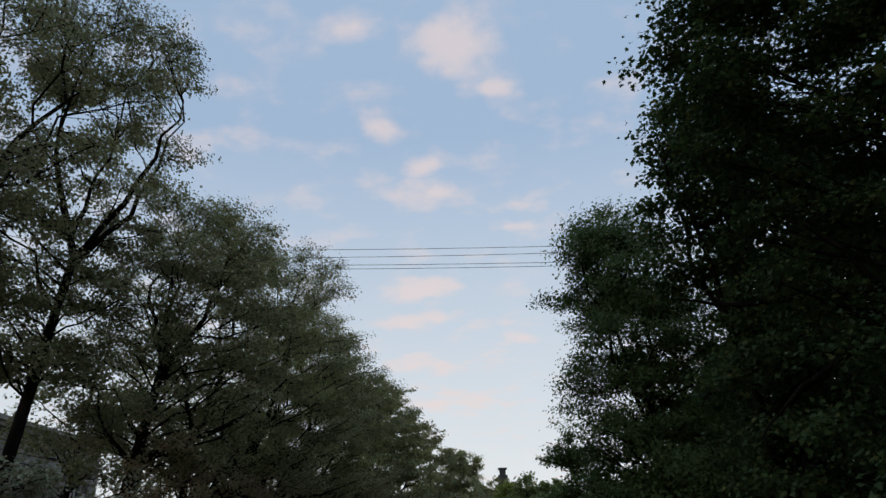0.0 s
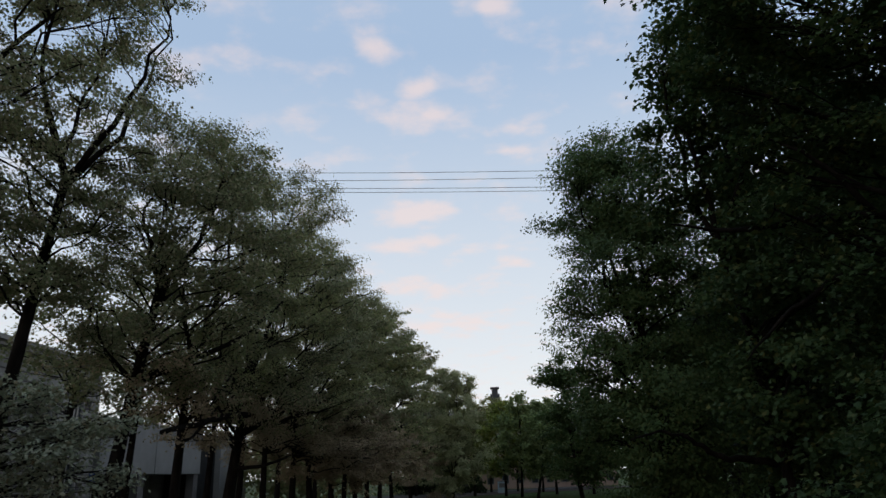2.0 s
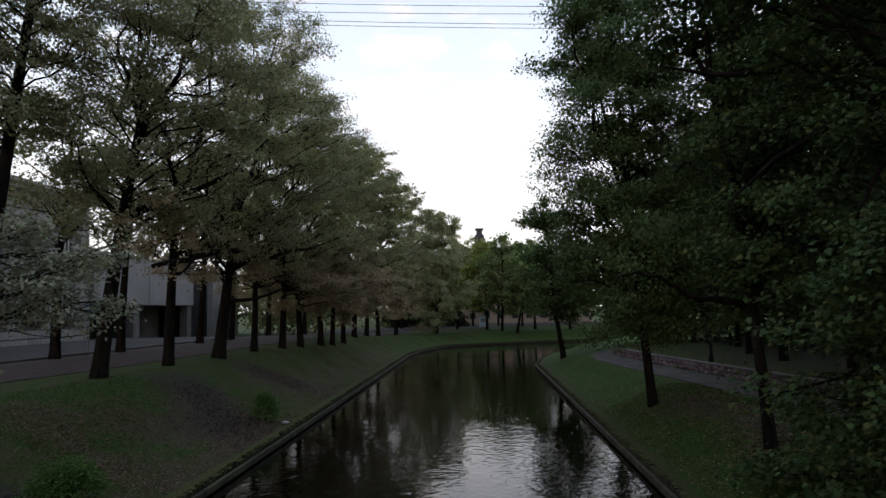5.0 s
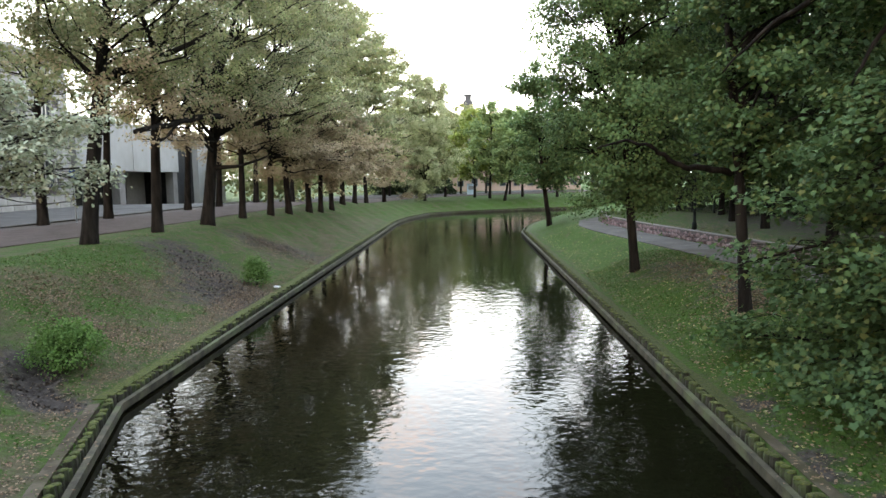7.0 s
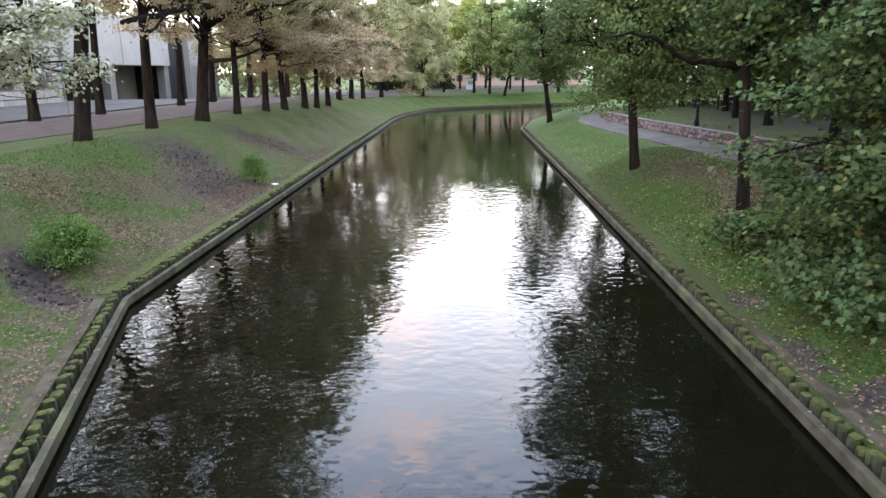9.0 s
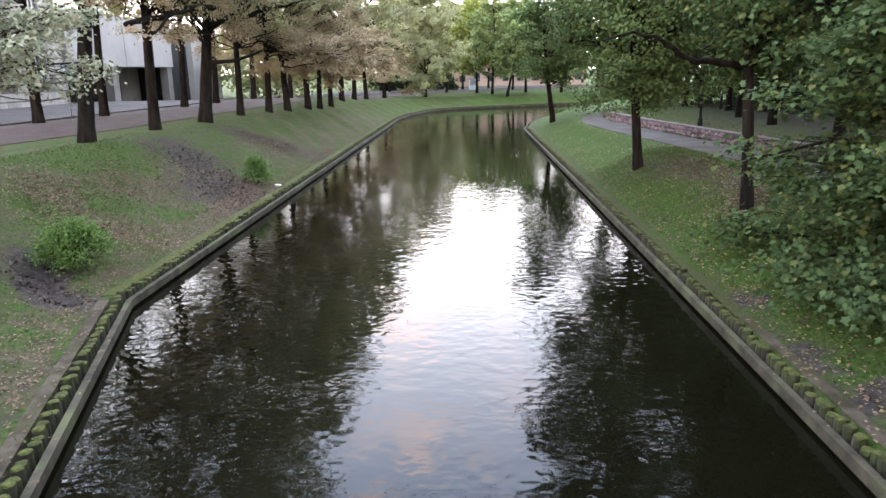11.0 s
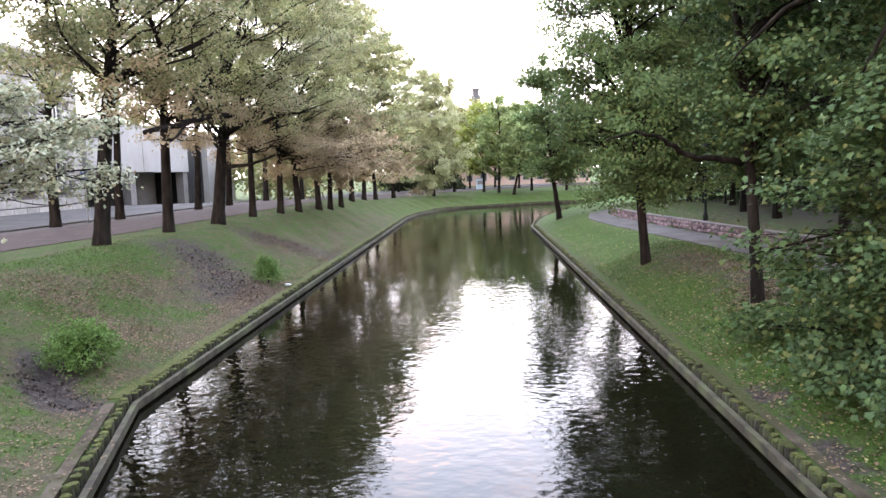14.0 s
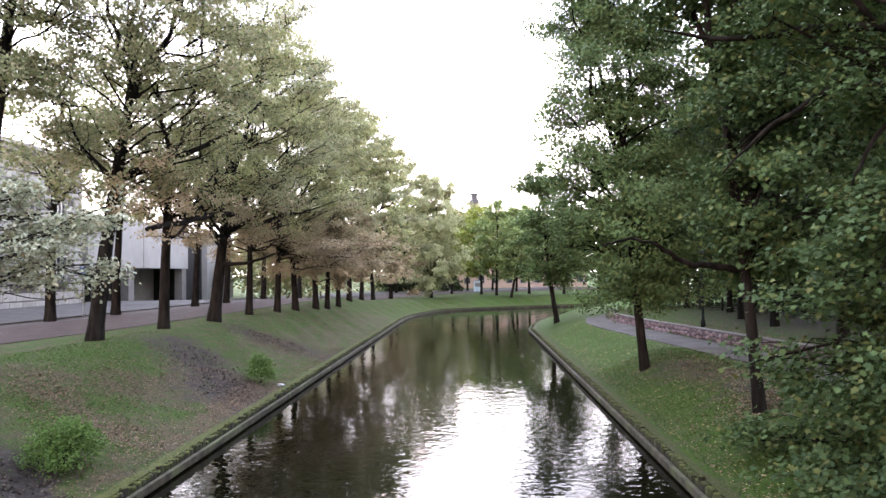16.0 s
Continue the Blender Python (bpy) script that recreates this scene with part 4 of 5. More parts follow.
# ---------------------------------------------------------------- trees at the bend
for i, (x, y, h, m, nm) in enumerate([(3.6, 106, 14, M_BEND, "a"), (5.6, 101.5, 12, M_BEND, "b"), (-3.5, 118, 15, M_OAK2, "c"), (1.4, 112, 14, M_YELLOW, "d"), (9, 112, 14, M_BEND, "e"),
                                      (-8, 122, 16, M_OAK2, "f"), (14, 108, 15, M_BEND, "g"), (20, 112, 16, M_BEND, "h"), (8, 128, 16, M_BEND, "i"), (-14, 128, 17, M_OAK2, "j"),
                                      (28, 112, 16, M_BEND, "k"), (-1, 138, 18, M_OAK2, "l"), (4, 140, 17.5, M_OAK2, "m")]):
    tree("bend_tree", "tree with yellowing crown on the lawn at the bend" if m is M_YELLOW else "dark tree on the lawn at the bend of the canal", "tree", (x, y, gz(x, y)), h, 0.22,
         (3.6, h - 0.8, 3.8), m, 6500, 0.38, seed=151 + i, twig=0.35, n_lumps=30, lump_r=1.4, thick=0.7, lean=((1.6, 0) if nm == "b" else (0.2, 0)), group="trees at the bend")
# An oak like those of the row, its lit look carried by paler leaves.
tree("bend_oak", "pale drooping oak on the lawn near the bend, leaves coloured as lit", "tree", (-5.9, 100, gz(-5.9, 100)), 19, 0.2, (2.0, 17.6, 5.4), M_LITOAK, 36000, 0.23, seed=171, n_lumps=80, lump_r=1.4, droop=0.7, widest=0.33, fork=0.2, heart=0.0, shift=(0.3, 0), thick=0.5, leader=0.3, twig=0.5)
woods("far_woods", "distant belt of olive trees beyond the lawn", [(-27, 98), (-22, 125), (-12, 150), (-4, 156)], 40, 15, 4, M_OAK2, 12000, 0.65, 201, 1.0)
woods("far_woods", "distant olive trees beyond the street", [(-60, 104), (-40, 112), (-26, 104)], 26, 12, 4, M_OAK2, 10000, 0.65, 204)
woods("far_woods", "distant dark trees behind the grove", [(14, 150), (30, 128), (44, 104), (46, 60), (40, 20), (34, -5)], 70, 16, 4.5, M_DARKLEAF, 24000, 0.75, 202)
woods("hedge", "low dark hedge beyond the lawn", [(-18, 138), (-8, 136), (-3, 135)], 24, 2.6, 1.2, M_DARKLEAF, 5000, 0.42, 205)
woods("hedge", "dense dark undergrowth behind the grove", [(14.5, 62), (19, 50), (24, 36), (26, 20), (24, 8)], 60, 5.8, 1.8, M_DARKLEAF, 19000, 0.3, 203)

# ---------------------------------------------------------------- shrubs
def shrub(label, x, y, w, h, n, size, seed):
    rng = np.random.default_rng(seed)
    L = []
    for k in range(26):
        a, q = 2.4 * k, math.sqrt((k + 0.5) / 26)
        L.append((math.cos(a) * w * q * 0.8, math.sin(a) * w * q * 0.8, h * (0.12 + 0.66 * math.sqrt(max(0, 1 - q * q)) * (0.4 + 0.75 * rng.random())), 0.16 * w + 0.12 * rng.random()))
    tree("green_shrub", label, "shrub", (x, y, gz(x, y)), h * 0.8, 0.025, (0, 0, 0), M_FRESH, n, size, seed=seed, lumps=L, flat=0.25, puff=0.36, layer=0.9)


shrub("bright green leafy shrub beside bare earth", -9.25, 15.5, 0.95, 1.2, 6000, 0.06, 181)
shrub("small pale green shrub near the edging", -8.75, 28.5, 0.6, 1.45, 3400, 0.065, 182)

# ---------------------------------------------------------------- buildings
def old_building():
    """Stone-clad block: courses with recessed joints, windows, cornice and hipped copper roof."""
    b = thing("stone_building", "grey stone-clad building with green copper roof", "building", (-39.5, 0, 2.0))
    b.scale = (1.25, 1.25, 1.25)
    part("wall", boxes(((-16, 20, -0.4), (-0.12, 55.4, 11.4))), M_MORTAR, b, "grey ashlar walls")
    part("cornice", boxes(((-16, 20, 11.4), (0.35, 55.9, 11.7)), ((-16, 20, 11.7), (0.6, 56.1, 12.0))), M_STONE, b, "projecting stone cornice")
    bm = bmesh.new()
    v = [bm.verts.new(p) for p in ((0.3, 20, 12.004), (0.3, 55.8, 12.004), (-16, 55.8, 12.004), (-16, 20, 12.004), (-7, 20, 14.4), (-7, 49, 14.4))]
    for f in ((0, 1, 5, 4), (1, 2, 5), (2, 3, 4, 5), (0, 4, 3)):
        bm.faces.new([v[k] for k in f])
    part("roof", bm, M_COPPER, b, "green copper hipped roof")
    wins = []
    for y in (40.0, 44.2, 48.4, 52.4):
        for z, h in ((2.2, 1.9), (6.6, 2.6)):
            wins.append((y, z, h))
            w = part("window", boxes(((-0.14, y - 0.75, z - 0.12), (0.08, y - 0.62, z + h)), ((-0.14, y + 0.62, z - 0.12), (0.08, y + 0.75, z + h)),
                                     ((-0.14, y - 0.75, z + h), (0.12, y + 0.75, z + h + 0.16)), ((-0.14, y - 0.8, z - 0.2), (0.16, y + 0.8, z - 0.08)), ((-0.2, y - 0.03, z), (-0.02, y + 0.03, z + h))), M_STONE, b)
            part("pane", boxes(((-0.2, y - 0.62, z - 0.1), (-0.10, y + 0.62, z + h))), M_GLASS, w)
    # ashlar blocks, course by course
    blocks = {}
    for c in range(19):
        z0, z1 = -0.3 + c * 0.61, -0.3 + c * 0.61 + 0.57
        y = 36.0 + (c % 2) * 0.7
        while y < 55.3:
            y1 = min(y + 1.36, 55.4)
            if y1 - y > 0.3 and not any(y < wy + 0.75 and y1 > wy - 0.75 and z0 < wz + wh + 0.1 and z1 > wz - 0.15 for wy, wz, wh in wins):
                key = round(y1 - y, 2)
                if key not in blocks:
                    bm = boxes(((-0.125, -key / 2 - 0.012, 0), (0.0, key / 2 + 0.012, 0.55)), bevel=0.035)
                    me = bpy.data.meshes.new("stone_block")
                    bm.to_mesh(me)
                    bm.free()
                    me.materials.append(M_STONE)
                    blocks[key] = me
                ob = new("stone_block", blocks[key])
                ob.parent = b
                ob.location = (0.0, (y + y1) / 2, z0)
            y += 1.40
    return b


def white_building():
    b = thing("white_building", "low white modern building with a dark columned porch", "building", (-39.5, 0, 2.0))
    b.scale = (1.25, 1.25, 1.25)
    part("wall", boxes(((-14, 56.2, 3.4), (0, 65.9, 7.9)), ((-14, 66.0, 3.4), (0, 76.4, 7.9))), M_WHITE, b, "plain white panels of the upper wall")
    part("porch_back", boxes(((-14, 56.2, -0.3), (-4.5, 76.4, 3.4))), M_DARK, b, "porch back wall, near black to stand for shade")
    part("side_wall", boxes(((-4.5, 71.6, -0.3), (-3.6, 75.8, 3.4))), M_KERB, b, "grey inner wall of the porch")
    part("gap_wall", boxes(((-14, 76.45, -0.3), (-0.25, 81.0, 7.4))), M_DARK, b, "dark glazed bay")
    part("pilaster", boxes(((-6, 81.05, -0.3), (0.4, 90.0, 7.6))), M_WHITE, b, "tall white end wall")
    part("end_wing", boxes(((-14, 90.05, -0.3), (-3.5, 100, 6.5))), M_KERB, b, "dull side wing")
    for y in (58.4, 63.3, 75.2):
        part("column", boxes(((-1.0, y, -0.3), (-0.15, y + 1.1, 3.4)), bevel=0.03), M_KERB, b, "grey square column")
    return b


old_building()
white_building()


def far_house(name, label, x0, x1, y0, y1, h, mat, roofm, n, floors, chimney=None):
    z0 = 1.4
    b = thing(name, label, "building", (0, 0, z0))
    part("wall", boxes(((x0, y0, -1), (x1, y1, h))), mat, b)
    bm = bmesh.new()
    ym = (y0 + y1) / 2
    v = [bm.verts.new(p) for p in ((x0 - 0.5, y0 - 0.5, h), (x1 + 0.5, y0 - 0.5, h), (x1 + 0.5, y1, h), (x0 - 0.5, y1, h), (x0 + 4, ym, h + 4), (x1 - 4, ym, h + 4))]
    for f in ((0, 1, 5, 4), (1, 2, 5), (2, 3, 4, 5), (3, 0, 4), (0, 3, 2, 1)):
        bm.faces.new([v[k] for k in f])
    roof = part("roof", bm, roofm, b)
    if chimney:
        part("chimney", boxes(*chimney), M_SLATE, roof, "square dark chimney stack")
    w = (x1 - x0) / n
    for f in range(floors):
        for i in range(n):
            cx, cz = x0 + (i + 0.5) * w, 1.2 + f * 3.4
            win = part("window", boxes(((cx - 0.75, y0 - 0.10, cz), (cx + 0.75, y0 + 0.05, cz + 2.0))), M_WHITE, b)
            part("pane", boxes(((cx - 0.62, y0 - 0.13, cz + 0.12), (cx + 0.62, y0 - 0.08, cz + 1.88))), M_GLASS, win)
    return b


far_house("far_house", "tall brick house with a square chimney behind the trees", -26, 16, 205, 222, 17.5, M_BRICKRED, M_ROOF, 12, 5, [((-0.4, 212, 20), (2.4, 215, 26.0)), ((0.1, 212.4, 26.0), (1.9, 214.6, 27.6)), ((-0.3, 212, 27.6), (2.3, 215, 28.0))])
far_house("far_house", "salmon plastered house behind the trees at the bend", -6, 26, 160, 172, 11, M_PINK, M_ROOF, 10, 3)


def kiosk():
    k = thing("kiosk", "small pale blue kiosk beyond the lawn", "kiosk", (1.0, 131, gz(1.0, 131)))
    part("body", boxes(((-0.8, -0.7, 0), (0.8, 0.7, 1.9)), bevel=0.04), M_KIOSK, k)
    part("roof", boxes(((-0.95, -0.85, 1.9), (0.95, 0.85, 2.05)), bevel=0.03), M_WHITE, k, "flat white roof")
    part("window", boxes(((-0.55, -0.76, 0.9), (0.55, -0.7, 1.6))), M_WHITE, k)


kiosk()


def lamp_post(x, y, h):
    p = thing("lamp_post", "dark iron park lamp post beside the wall", "lamp post", (x, y, gz(x, y)))
    V, Fc = [], []
    tube(V, Fc, [(0, 0, -0.1), (0, 0, 0.35), (0, 0, 0.4), (0, 0, 0.9), (0, 0, 1.0), (0, 0, h)], [0.13, 0.12, 0.08, 0.07, 0.05, 0.04], 10)
    mesh_ob("post", V, Fc, M_METAL, p, smooth=True)
    V, Fc = [], []
    tube(V, Fc, [(0, 0, h), (0, 0, h + 0.06), (0, 0, h + 0.4), (0, 0, h + 0.44), (0, 0, h + 0.6)], [0.05, 0.10, 0.17, 0.22, 0.02], 8)
    mesh_ob("lantern", V, Fc, M_METAL, p, "dark unlit lantern")


lamp_post(11.9, 36.8, 3.4)


def sign_pole(x, y):
    p = thing("sign_pole", "thin grey metal pole with a small blue panel", "sign pole", (x, y, gz(x, y)))
    V, Fc = [], []
    tube(V, Fc, [(0, 0, -0.1), (0, 0, 1.5), (0, 0, 3.4)], [0.04, 0.04, 0.04], 8)
    mesh_ob("pole", V, Fc, M_GREYMETAL, p, smooth=True)
    part("panel", boxes(((-0.22, -0.04, 2.6), (0.22, -0.015, 3.2)), bevel=0.004), M_BLUE, p, "blue panel")


sign_pole(-23.6, 41.5)


def litter_bin(x, y):
    p = thing("litter_bin", "small blue bin by the building wall", "bin", (x, y, gz(x, y)))
    V, Fc = [], []
    tube(V, Fc, [(0, 0, -0.02), (0, 0, 0.1), (0, 0, 1.1)], [0.28, 0.30, 0.36], 12)
    mesh_ob("body", V, Fc, M_BLUE, p)
    V, Fc = [], []
    tube(V, Fc, [(0, 0, 1.1), (0, 0, 1.16), (0, 0, 1.24)], [0.38, 0.38, 0.25], 12)
    mesh_ob("lid", V, Fc, M_BLUE, p)


litter_bin(-37.6, 68.5)


def iron_fence(line):
    f = thing("park_fence", "dark iron railing behind the grove", "fence", kind="structure")
    pts = densify(line, 2.4)
    post = boxes(((-0.05, -0.05, -0.2), (0.05, 0.05, 1.9)))
    pm = bpy.data.meshes.new("post")
    post.to_mesh(pm)
    post.free()
    pm.materials.append(M_METAL)
    V, Fc = [], []
    for (x, y), (x2, y2) in zip(pts[:-1], pts[1:]):
        ob = new("post", pm)
        ob.parent = f
        ob.location = (x, y, gz(x, y))
        n = 16
        for k in range(1, n):
            px, py = x + (x2 - x) * k / n, y + (y2 - y) * k / n
            z = gz(px, py)
            tube(V, Fc, [(px, py, z), (px, py, z + 1.75)], [0.012, 0.012], 4)
        z1, z2 = gz(x, y), gz(x2, y2)
        for h in (0.2, 1.6):
            rv, rf = [], []
            tube(rv, rf, [(x, y, z1 + h), (x2, y2, z2 + h)], [0.02, 0.02], 4)
            mesh_ob("rail", rv, rf, M_METAL, f)
    tagged(mesh_ob("bars", V, Fc, M_METAL, f), kind="stuff")


iron_fence([(14.6, 60), (16.0, 50), (18.6, 40), (21, 30), (22, 22)])

# ---------------------------------------------------------------- overhead wires
def wire(a, b, sag):
    V, Fc = [], []
    pts = [(a[0] + (b[0] - a[0]) * f, a[1] + (b[1] - a[1]) * f, a[2] + (b[2] - a[2]) * f - sag * 4 * f * (1 - f)) for f in [i / 24 for i in range(25)]]
    tube(V, Fc, pts, [0.016] * 25, 5)
    tagged(mesh_ob("overhead_wire", V, Fc, M_WIRE), "thin dark overhead wire strung across the canal", "wire", "overhead wires")


for zl, zr, y in ((24.35, 22.2, 40), (23.75, 21.8, 40), (23.3, 21.1, 40.0), (23.1, 20.95, 40.2)):
    wire((-22, y, zl), (16, y, zr), 0.25)

# ---------------------------------------------------------------- the bridge under the viewer: unseen, added also to shade the near banks
bridge = thing("bridge", "unseen plain grey stone bridge under the viewer", "bridge", kind="structure")
part("deck", boxes(((-13, -7.5, 3.05), (13, 0.15, 3.4))), M_KERB, bridge)
part("abutment", boxes(((-13, -7.3, -1.0), (-4.2, -0.1, 3.05))), M_STONE, bridge)
part("abutment", boxes(((5.2, -7.3, -1.0), (13, -0.1, 3.05))), M_STONE, bridge)
part("parapet", boxes(((-13, 0.16, 3.0), (13, 0.42, 4.35))), M_STONE, bridge)
part("parapet", boxes(((-13, -7.8, 3.0), (13, -7.54, 4.35))), M_STONE, bridge)

# ---------------------------------------------------------------- stone wall, lamp, clutter
wall_r = thing("stone_wall", "low rubble stone retaining wall with flat coping", "wall", kind="structure")
strip("core", [p for p in WALL_R if p[1] > 0], 0.12, -0.22, 0.9, 2.0, M_MORTAR, "", "", wall_r, step=1.0)
strip("coping", [p for p in WALL_R if p[1] > 0], 0.15, -0.24, 2.0, 2.06, M_ROOF, "thin dark coping", "", wall_r, step=1.0)

# rubble stones on the face of the wall, towards the walk
rngs = np.random.default_rng(77)
STONES = []
for k in range(8):
    bm = bmesh.new()
    bmesh.ops.create_icosphere(bm, subdivisions=1, radius=1)
    for v in bm.verts:
        v.co = Vector((v.co.x * 0.09, v.co.y * (0.15 + 0.03 * rngs.normal()), v.co.z * 0.115)) * (1 + 0.12 * rngs.normal())
    me = bpy.data.meshes.new("stone")
    bm.to_mesh(me)
    bm.free()
    me.materials.append(M_RUBBLE)
    STONES.append(me)
face = offset_line(densify([p for p in WALL_R if 18 < p[1]], 0.25), 0.13)
for x, y in face:
    if len([0 for o in wall_r.children]) > 296:
        break
    for r in range(2):
        ob = new("stone", STONES[rngs.integers(0, 8)])
        ob.parent = wall_r
        ob.matrix_basis = pose(x, y + (0.12 if r else 0) + rngs.normal() * 0.04, 1.63 + 0.24 * r + rngs.normal() * 0.035, rngs.normal() * 30, 0, 9 + rngs.normal() * 8) @ Matrix.Scale(0.8 + 0.4 * rngs.random(), 4)

# a scrap of white plastic on the bank
bmp = bmesh.new()
bmesh.ops.create_icosphere(bmp, subdivisions=2, radius=0.11)
for v in bmp.verts:
    v.co = Vector((v.co.x * 1.3, v.co.y, max(-0.03, v.co.z * 0.55))) * (1 + 0.18 * math.sin(9 * v.co.x + 5 * v.co.y + 40 * v.co.z))
bagm = bpy.data.meshes.new("plastic_bag")
bmp.to_mesh(bagm)
bmp.free()
bagm.materials.append(M_PLASTIC)
bag = new("plastic_bag", bagm)
bag.location = (-7.95, 28.6, gz(-8.2, 28.6) + 0.03)
tagged(bag, "crumpled white plastic bag on the bank", "litter")

# piles along both edges
rngp = np.random.default_rng(5)


def pile_mesh(r, h, seed):
    bm = bmesh.new()
    rg = np.random.default_rng(seed)
    k = 9
    rings = []
    for z, f in ((-1.0, 0.95), (h - 0.06, 1.0), (h - 0.012, 0.93), (h, 0.8)):
        rings.append([bm.verts.new((math.cos(2 * math.pi * i / k) * r * f * (1 + 0.06 * rg.normal()), math.sin(2 * math.pi * i / k) * r * f * (1 + 0.06 * rg.normal()), z + 0.006 * rg.normal())) for i in range(k)])
    for a, b in zip(rings[:-1], rings[1:]):
        for i in range(k):
            bm.faces.new((a[i], a[(i + 1) % k], b[(i + 1) % k], b[i]))
    c = bm.verts.new((0, 0, h + 0.012))
    for i in range(k):
        bm.faces.new((rings[-1][i], rings[-1][(i + 1) % k], c))
    me = bpy.data.meshes.new("pile")
    bmesh.ops.recalc_face_normals(bm, faces=bm.faces)
    bm.to_mesh(me)
    bm.free()
    me.materials.append(M_PILE)
    me.materials.append(M_MOSS)
    for p in me.polygons:
        p.material_index = 1 if p.center.z > h - 0.03 else 0
    return me


PILES = [pile_mesh(0.092, 0.47 + 0.012 * i, i) for i in range(6)]


def piles(parent, poly, s, limit):
    line = offset_line(densify(poly, 0.05), 0.255 * s)
    run, last, n, rest = 0.0, line[0], 0, []
    for p in line[1:]:
        run += math.hypot(p[0] - last[0], p[1] - last[1])
        last = p
        if run >= 0.172:
            run = 0.0
            if n < 300:
                ob = new("pile", PILES[rngp.integers(0, 6)])
                ob.parent = parent
                ob.matrix_basis = pose(p[0] + rngp.normal() * 0.012, p[1] + rngp.normal() * 0.012, -0.03 + rngp.normal() * 0.02, rngp.normal() * 1.5, rngp.normal() * 1.5, rngp.random() * 360)
                n += 1
            else:
                rest.append(p)
    if rest:
        me = PILES[0]
        v0 = np.array([v.co for v in me.vertices])
        f0 = [tuple(p.vertices) for p in me.polygons]
        V, Fc, idx = [], [], []
        for p in rest:
            o = len(V)
            V += [tuple(v) for v in v0 + np.array([p[0], p[1], rngp.normal() * 0.02])]
            Fc += [tuple(o + k for k in f) for f in f0]
            idx += [q.material_index for q in me.polygons]
        tagged(mesh_ob("far_piles", V, Fc, [M_PILE, M_MOSS], parent, index=idx), kind="stuff")


piles(edging_left, [(-4.4, 4.7), (-7.3, 14.1), (-7.2, 73), (-6.6, 80), (-4.6, 88.5), (-2, 91.8), (1.8, 94), (8, 97), (13, 99)], 1, 300)
piles(edging_right, [(4.62, 4.5), (4.62, 8), (4.5, 57.5), (5.1, 62), (6.2, 67.5), (8.5, 74), (11.3, 80)], -1, 300)


# fallen leaves and grass blades
def scatter(name, n, fn, size, mat, label, seed, lift=0.02, flat=1.5, shape="plain"):
    rng = np.random.default_rng(seed)
    XY = fn(rng, n)
    Z = ground_z(XY[:, 0], XY[:, 1])
    ok = Z > 0.3
    P = np.stack([XY[ok, 0], XY[ok, 1], Z[ok] + lift], -1)
    tagged(new(name, leaf_mesh(name, P, size, shape, mat, rng, flat)), label, "loose earth" if name == "soil_clods" else "fallen leaves", kind="stuff")


def left_bank(rng, n):
    y = 4 + 56 * rng.random(n) ** 1.7
    x = -7.9 - 7.5 * rng.random(n) ** 1.2
    return np.stack([x, y], -1)


def left_patches(rng, n):
    c = np.array([(-12.0, 19.2, 0.9, 1.0), (-11.4, 22.5, 0.7, 1.4), (-8.6, 25.4, 0.35, 1.6), (-10.3, 27.0, 1.5, 1.6), (-9.9, 18.2, 0.9, 0.7), (-10.6, 37.5, 1.0, 1.2)])[rng.integers(0, 6, n)]
    return c[:, :2] + rng.normal(size=(n, 2)) * c[:, 2:]


def right_bank(rng, n):
    y = 4 + 46 * rng.random(n) ** 1.5
    x = 5.4 + 4.4 * rng.random(n)
    return np.stack([x, y], -1)


def edge_drift(rng, n):
    y = 4 + 40 * rng.random(n)
    x0 = np.interp(y, [1.5, 14.1, 73], [-3.4, -7.3, -7.2])
    return np.stack([x0 - 0.75 - np.abs(rng.normal(size=n)) * 0.5, y], -1)


def maple_litter(rng, n):
    c = np.array([(8.2, 27.0, 0.9, 2.2), (8.6, 22.5, 0.8, 2.0), (7.8, 19.6, 0.7, 0.9), (12.6, 33.0, 0.8, 5.0)])[rng.integers(0, 4, n)]
    return c[:, :2] + rng.normal(size=(n, 2)) * c[:, 2:]


def right_edge(rng, n):
    y = 4 + 36 * rng.random(n) ** 1.4
    return np.stack([5.3 + np.abs(rng.normal(size=n)) * 0.6, y], -1)


def right_hollows(rng, n):
    c = np.array([(5.9, 8.9, 0.35), (5.35, 10.5, 0.22), (5.5, 13.3, 0.2), (6.9, 11.2, 0.4)])[rng.integers(0, 4, n)]
    return c[:, :2] + rng.normal(size=(n, 2)) * c[:, 2:] * (1, 1.4)


scatter("fallen_leaves", 300, right_hollows, 0.045, M_FALLEN, "brown leaves lying in bare hollows behind the edging", 6)
scatter("fallen_leaves", 11000, left_bank, 0.052, M_FALLEN, "brown and pinkish leaves fallen on the grass", 1)
scatter("fallen_leaves", 11000, left_patches, 0.062, M_FALLEN, "drifts of brown oak leaves on the slope", 2)
scatter("fallen_leaves", 4500, edge_drift, 0.052, M_FALLEN, "brown leaves gathered along the edging", 4)
scatter("fallen_leaves", 4500, right_bank, 0.065, M_FALLENY, "yellow maple leaves fallen on the grass", 3)
def bare_spots(rng, n):
    c = np.array([(-11.6, 28.8, 0.8, 0.9), (-10.4, 27.6, 0.8, 0.9), (-9.3, 25.9, 0.6, 0.9), (-10.6, 37.8, 0.9, 0.7), (-9.5, 14.5, 0.3, 0.35), (-8.7, 13.8, 0.3, 0.2)])[rng.integers(0, 6, n)]
    return c[:, :2] + rng.normal(size=(n, 2)) * c[:, 2:]


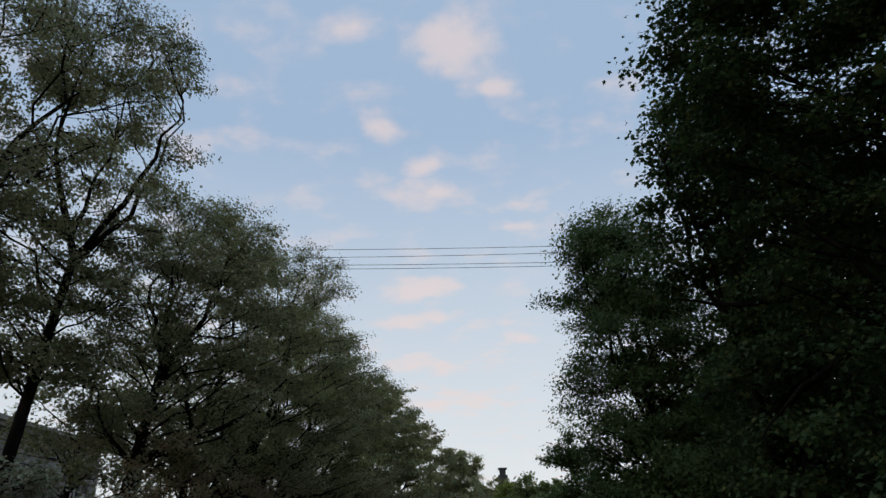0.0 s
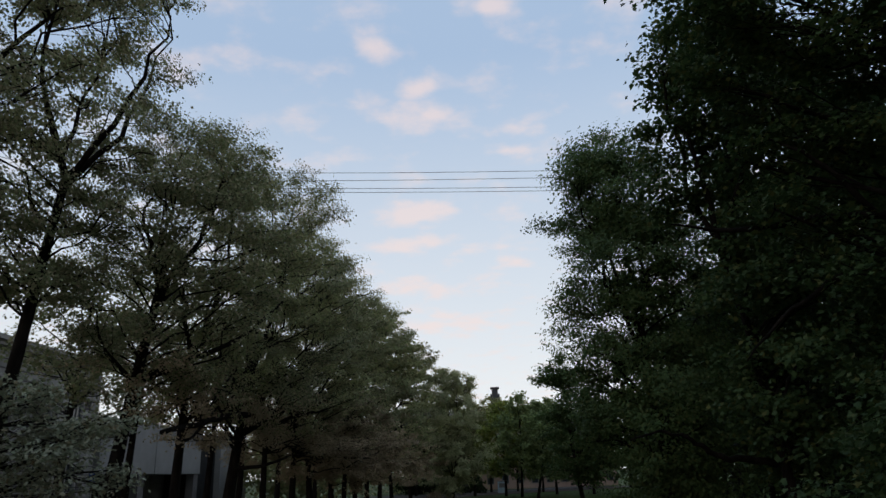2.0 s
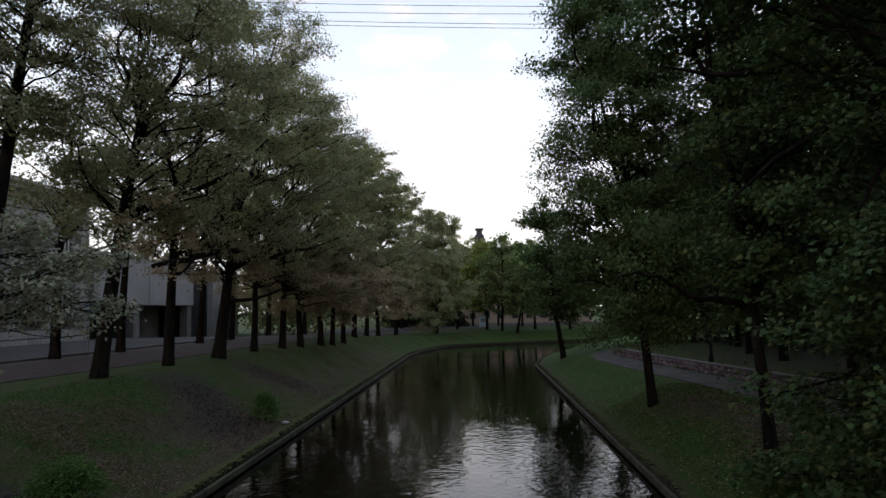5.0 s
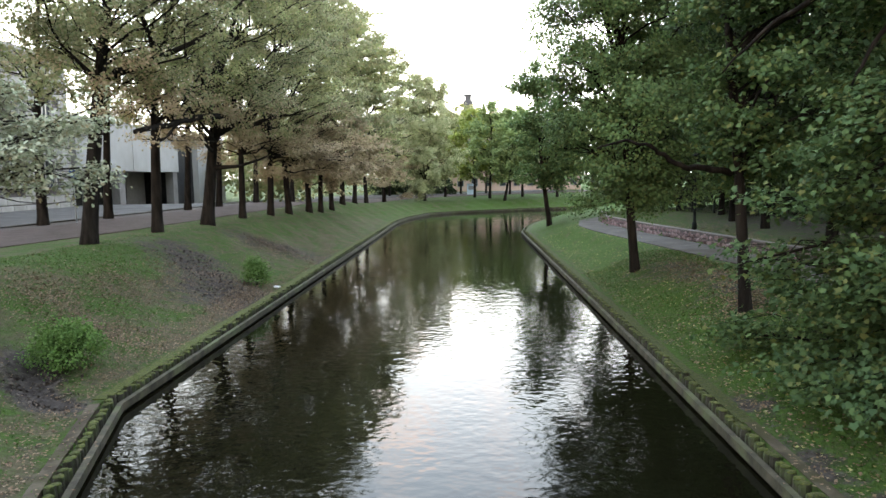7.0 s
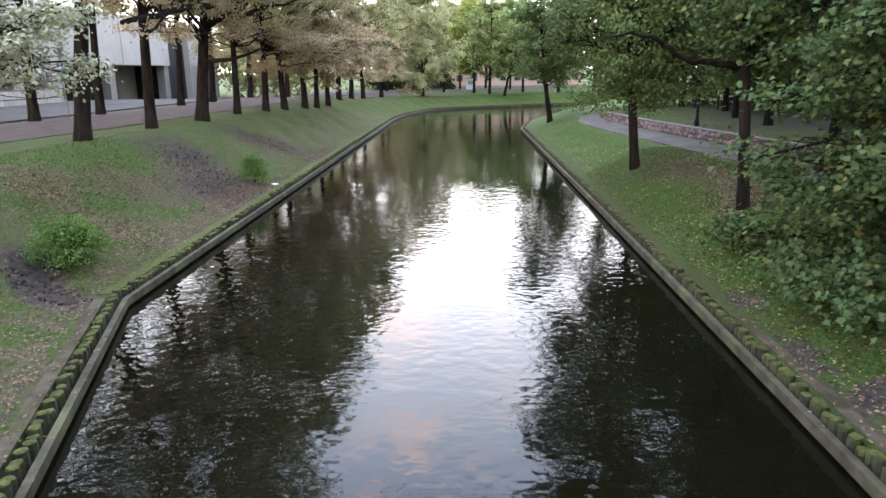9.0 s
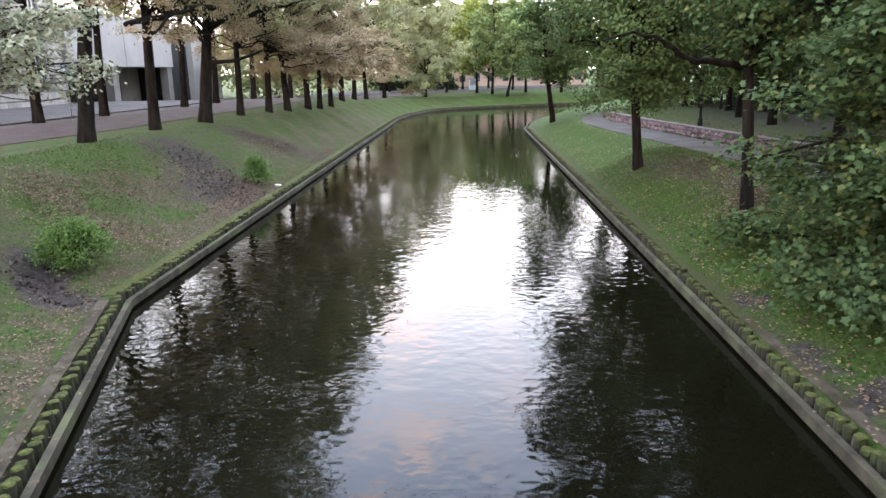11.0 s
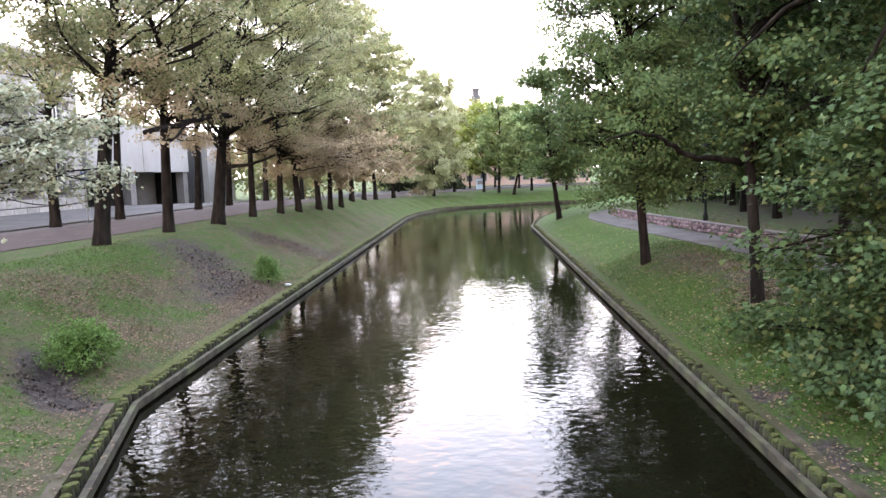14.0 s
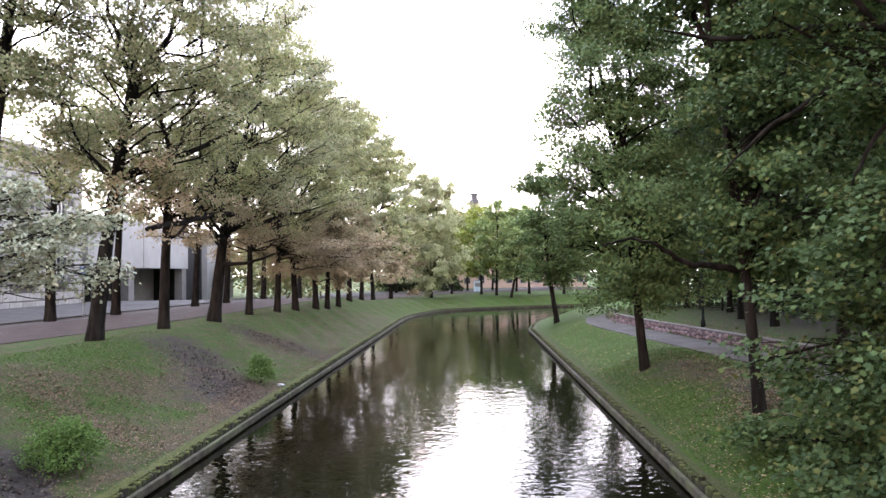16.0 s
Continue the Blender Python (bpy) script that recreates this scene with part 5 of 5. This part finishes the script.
scatter("soil_clods", 3600, bare_spots, 0.08, M_CLOD, "loose dark clods on the bare slope", 7, 0.0, 0.1)
scatter("fallen_leaves", 5000, maple_litter, 0.075, M_FALLEN, "brown leaf litter under the maples", 6)
scatter("fallen_leaves", 2200, right_edge, 0.06, M_FALLEN, "dull leaves gathered along the edging", 5)


def plank_leaves(poly, s, n, seed):
    """A few leaves lying on the back board and on the waler."""
    rng = np.random.default_rng(seed)
    line = densify(poly, 0.1)
    rows = [(offset_line(line, 0.5 * s), 0.47, 0.07), (offset_line(line, 0.06 * s), 0.372, 0.03)]
    P = []
    for k in range(n):
        pts, z, wide = rows[0 if rng.random() < 0.8 else 1]
        x, y = pts[rng.integers(0, len(pts))]
        P.append((x + rng.normal() * wide, y, z))
    tagged(new("fallen_leaves", leaf_mesh("fallen_leaves", np.array(P), 0.07, "oak", M_FALLEN, rng, 3.0)), "single brown leaves lying on the edging planks", "fallen leaves", kind="stuff")


plank_leaves([(-3.7, 2.5), (-7.2, 13.8)], 1, 90, 41)
plank_leaves([(4.62, 4.5), (4.61, 12.5)], -1, 60, 42)


def blades(name, n, fn, label, seed):
    """Short upright grass blades, three corners each."""
    rng = np.random.default_rng(seed)
    XY = fn(rng, n)
    Z = ground_z(XY[:, 0], XY[:, 1])
    dry, bare = wear(XY[:, 0], XY[:, 1])
    ok = (Z > 0.4) & (rng.random(len(Z)) > 2.2 * bare + 1.5 * dry)
    P = np.stack([XY[ok, 0], XY[ok, 1], Z[ok] - 0.01], -1)
    k = len(P)
    a = rng.random(k) * 2 * math.pi
    w = 0.012 + 0.012 * rng.random(k)
    h = 0.03 + 0.035 * rng.random(k)
    side = np.stack([np.cos(a) * w, np.sin(a) * w, 0 * a], -1)
    tip = np.stack([rng.normal(size=k) * 0.05, rng.normal(size=k) * 0.05, h], -1)
    V = np.stack([P - side, P + side, P + tip], 1)
    me = bpy.data.meshes.new(name)
    me.vertices.add(3 * k)
    me.vertices.foreach_set("co", V.astype(np.float32).ravel())
    me.loops.add(3 * k)
    me.loops.foreach_set("vertex_index", np.arange(3 * k, dtype=np.int32))
    me.polygons.add(k)
    me.polygons.foreach_set("loop_start", np.arange(0, 3 * k, 3, dtype=np.int32))
    me.materials.append(M_BLADE)
    me.update(calc_edges=True)
    tagged(new(name, me), label, "grass", kind="stuff")


def near_left(rng, n):
    y = 5 + 26 * rng.random(n) ** 1.2
    return np.stack([-5.5 - 9.5 * rng.random(n), y], -1)


def near_right(rng, n):
    y = 6 + 26 * rng.random(n) ** 1.2
    return np.stack([5.3 + 4.5 * rng.random(n), y], -1)


blades("grass", 45000, near_left, "short tufted grass on the bank", 31)
blades("grass", 45000, near_right, "short green grass under the maples", 32)
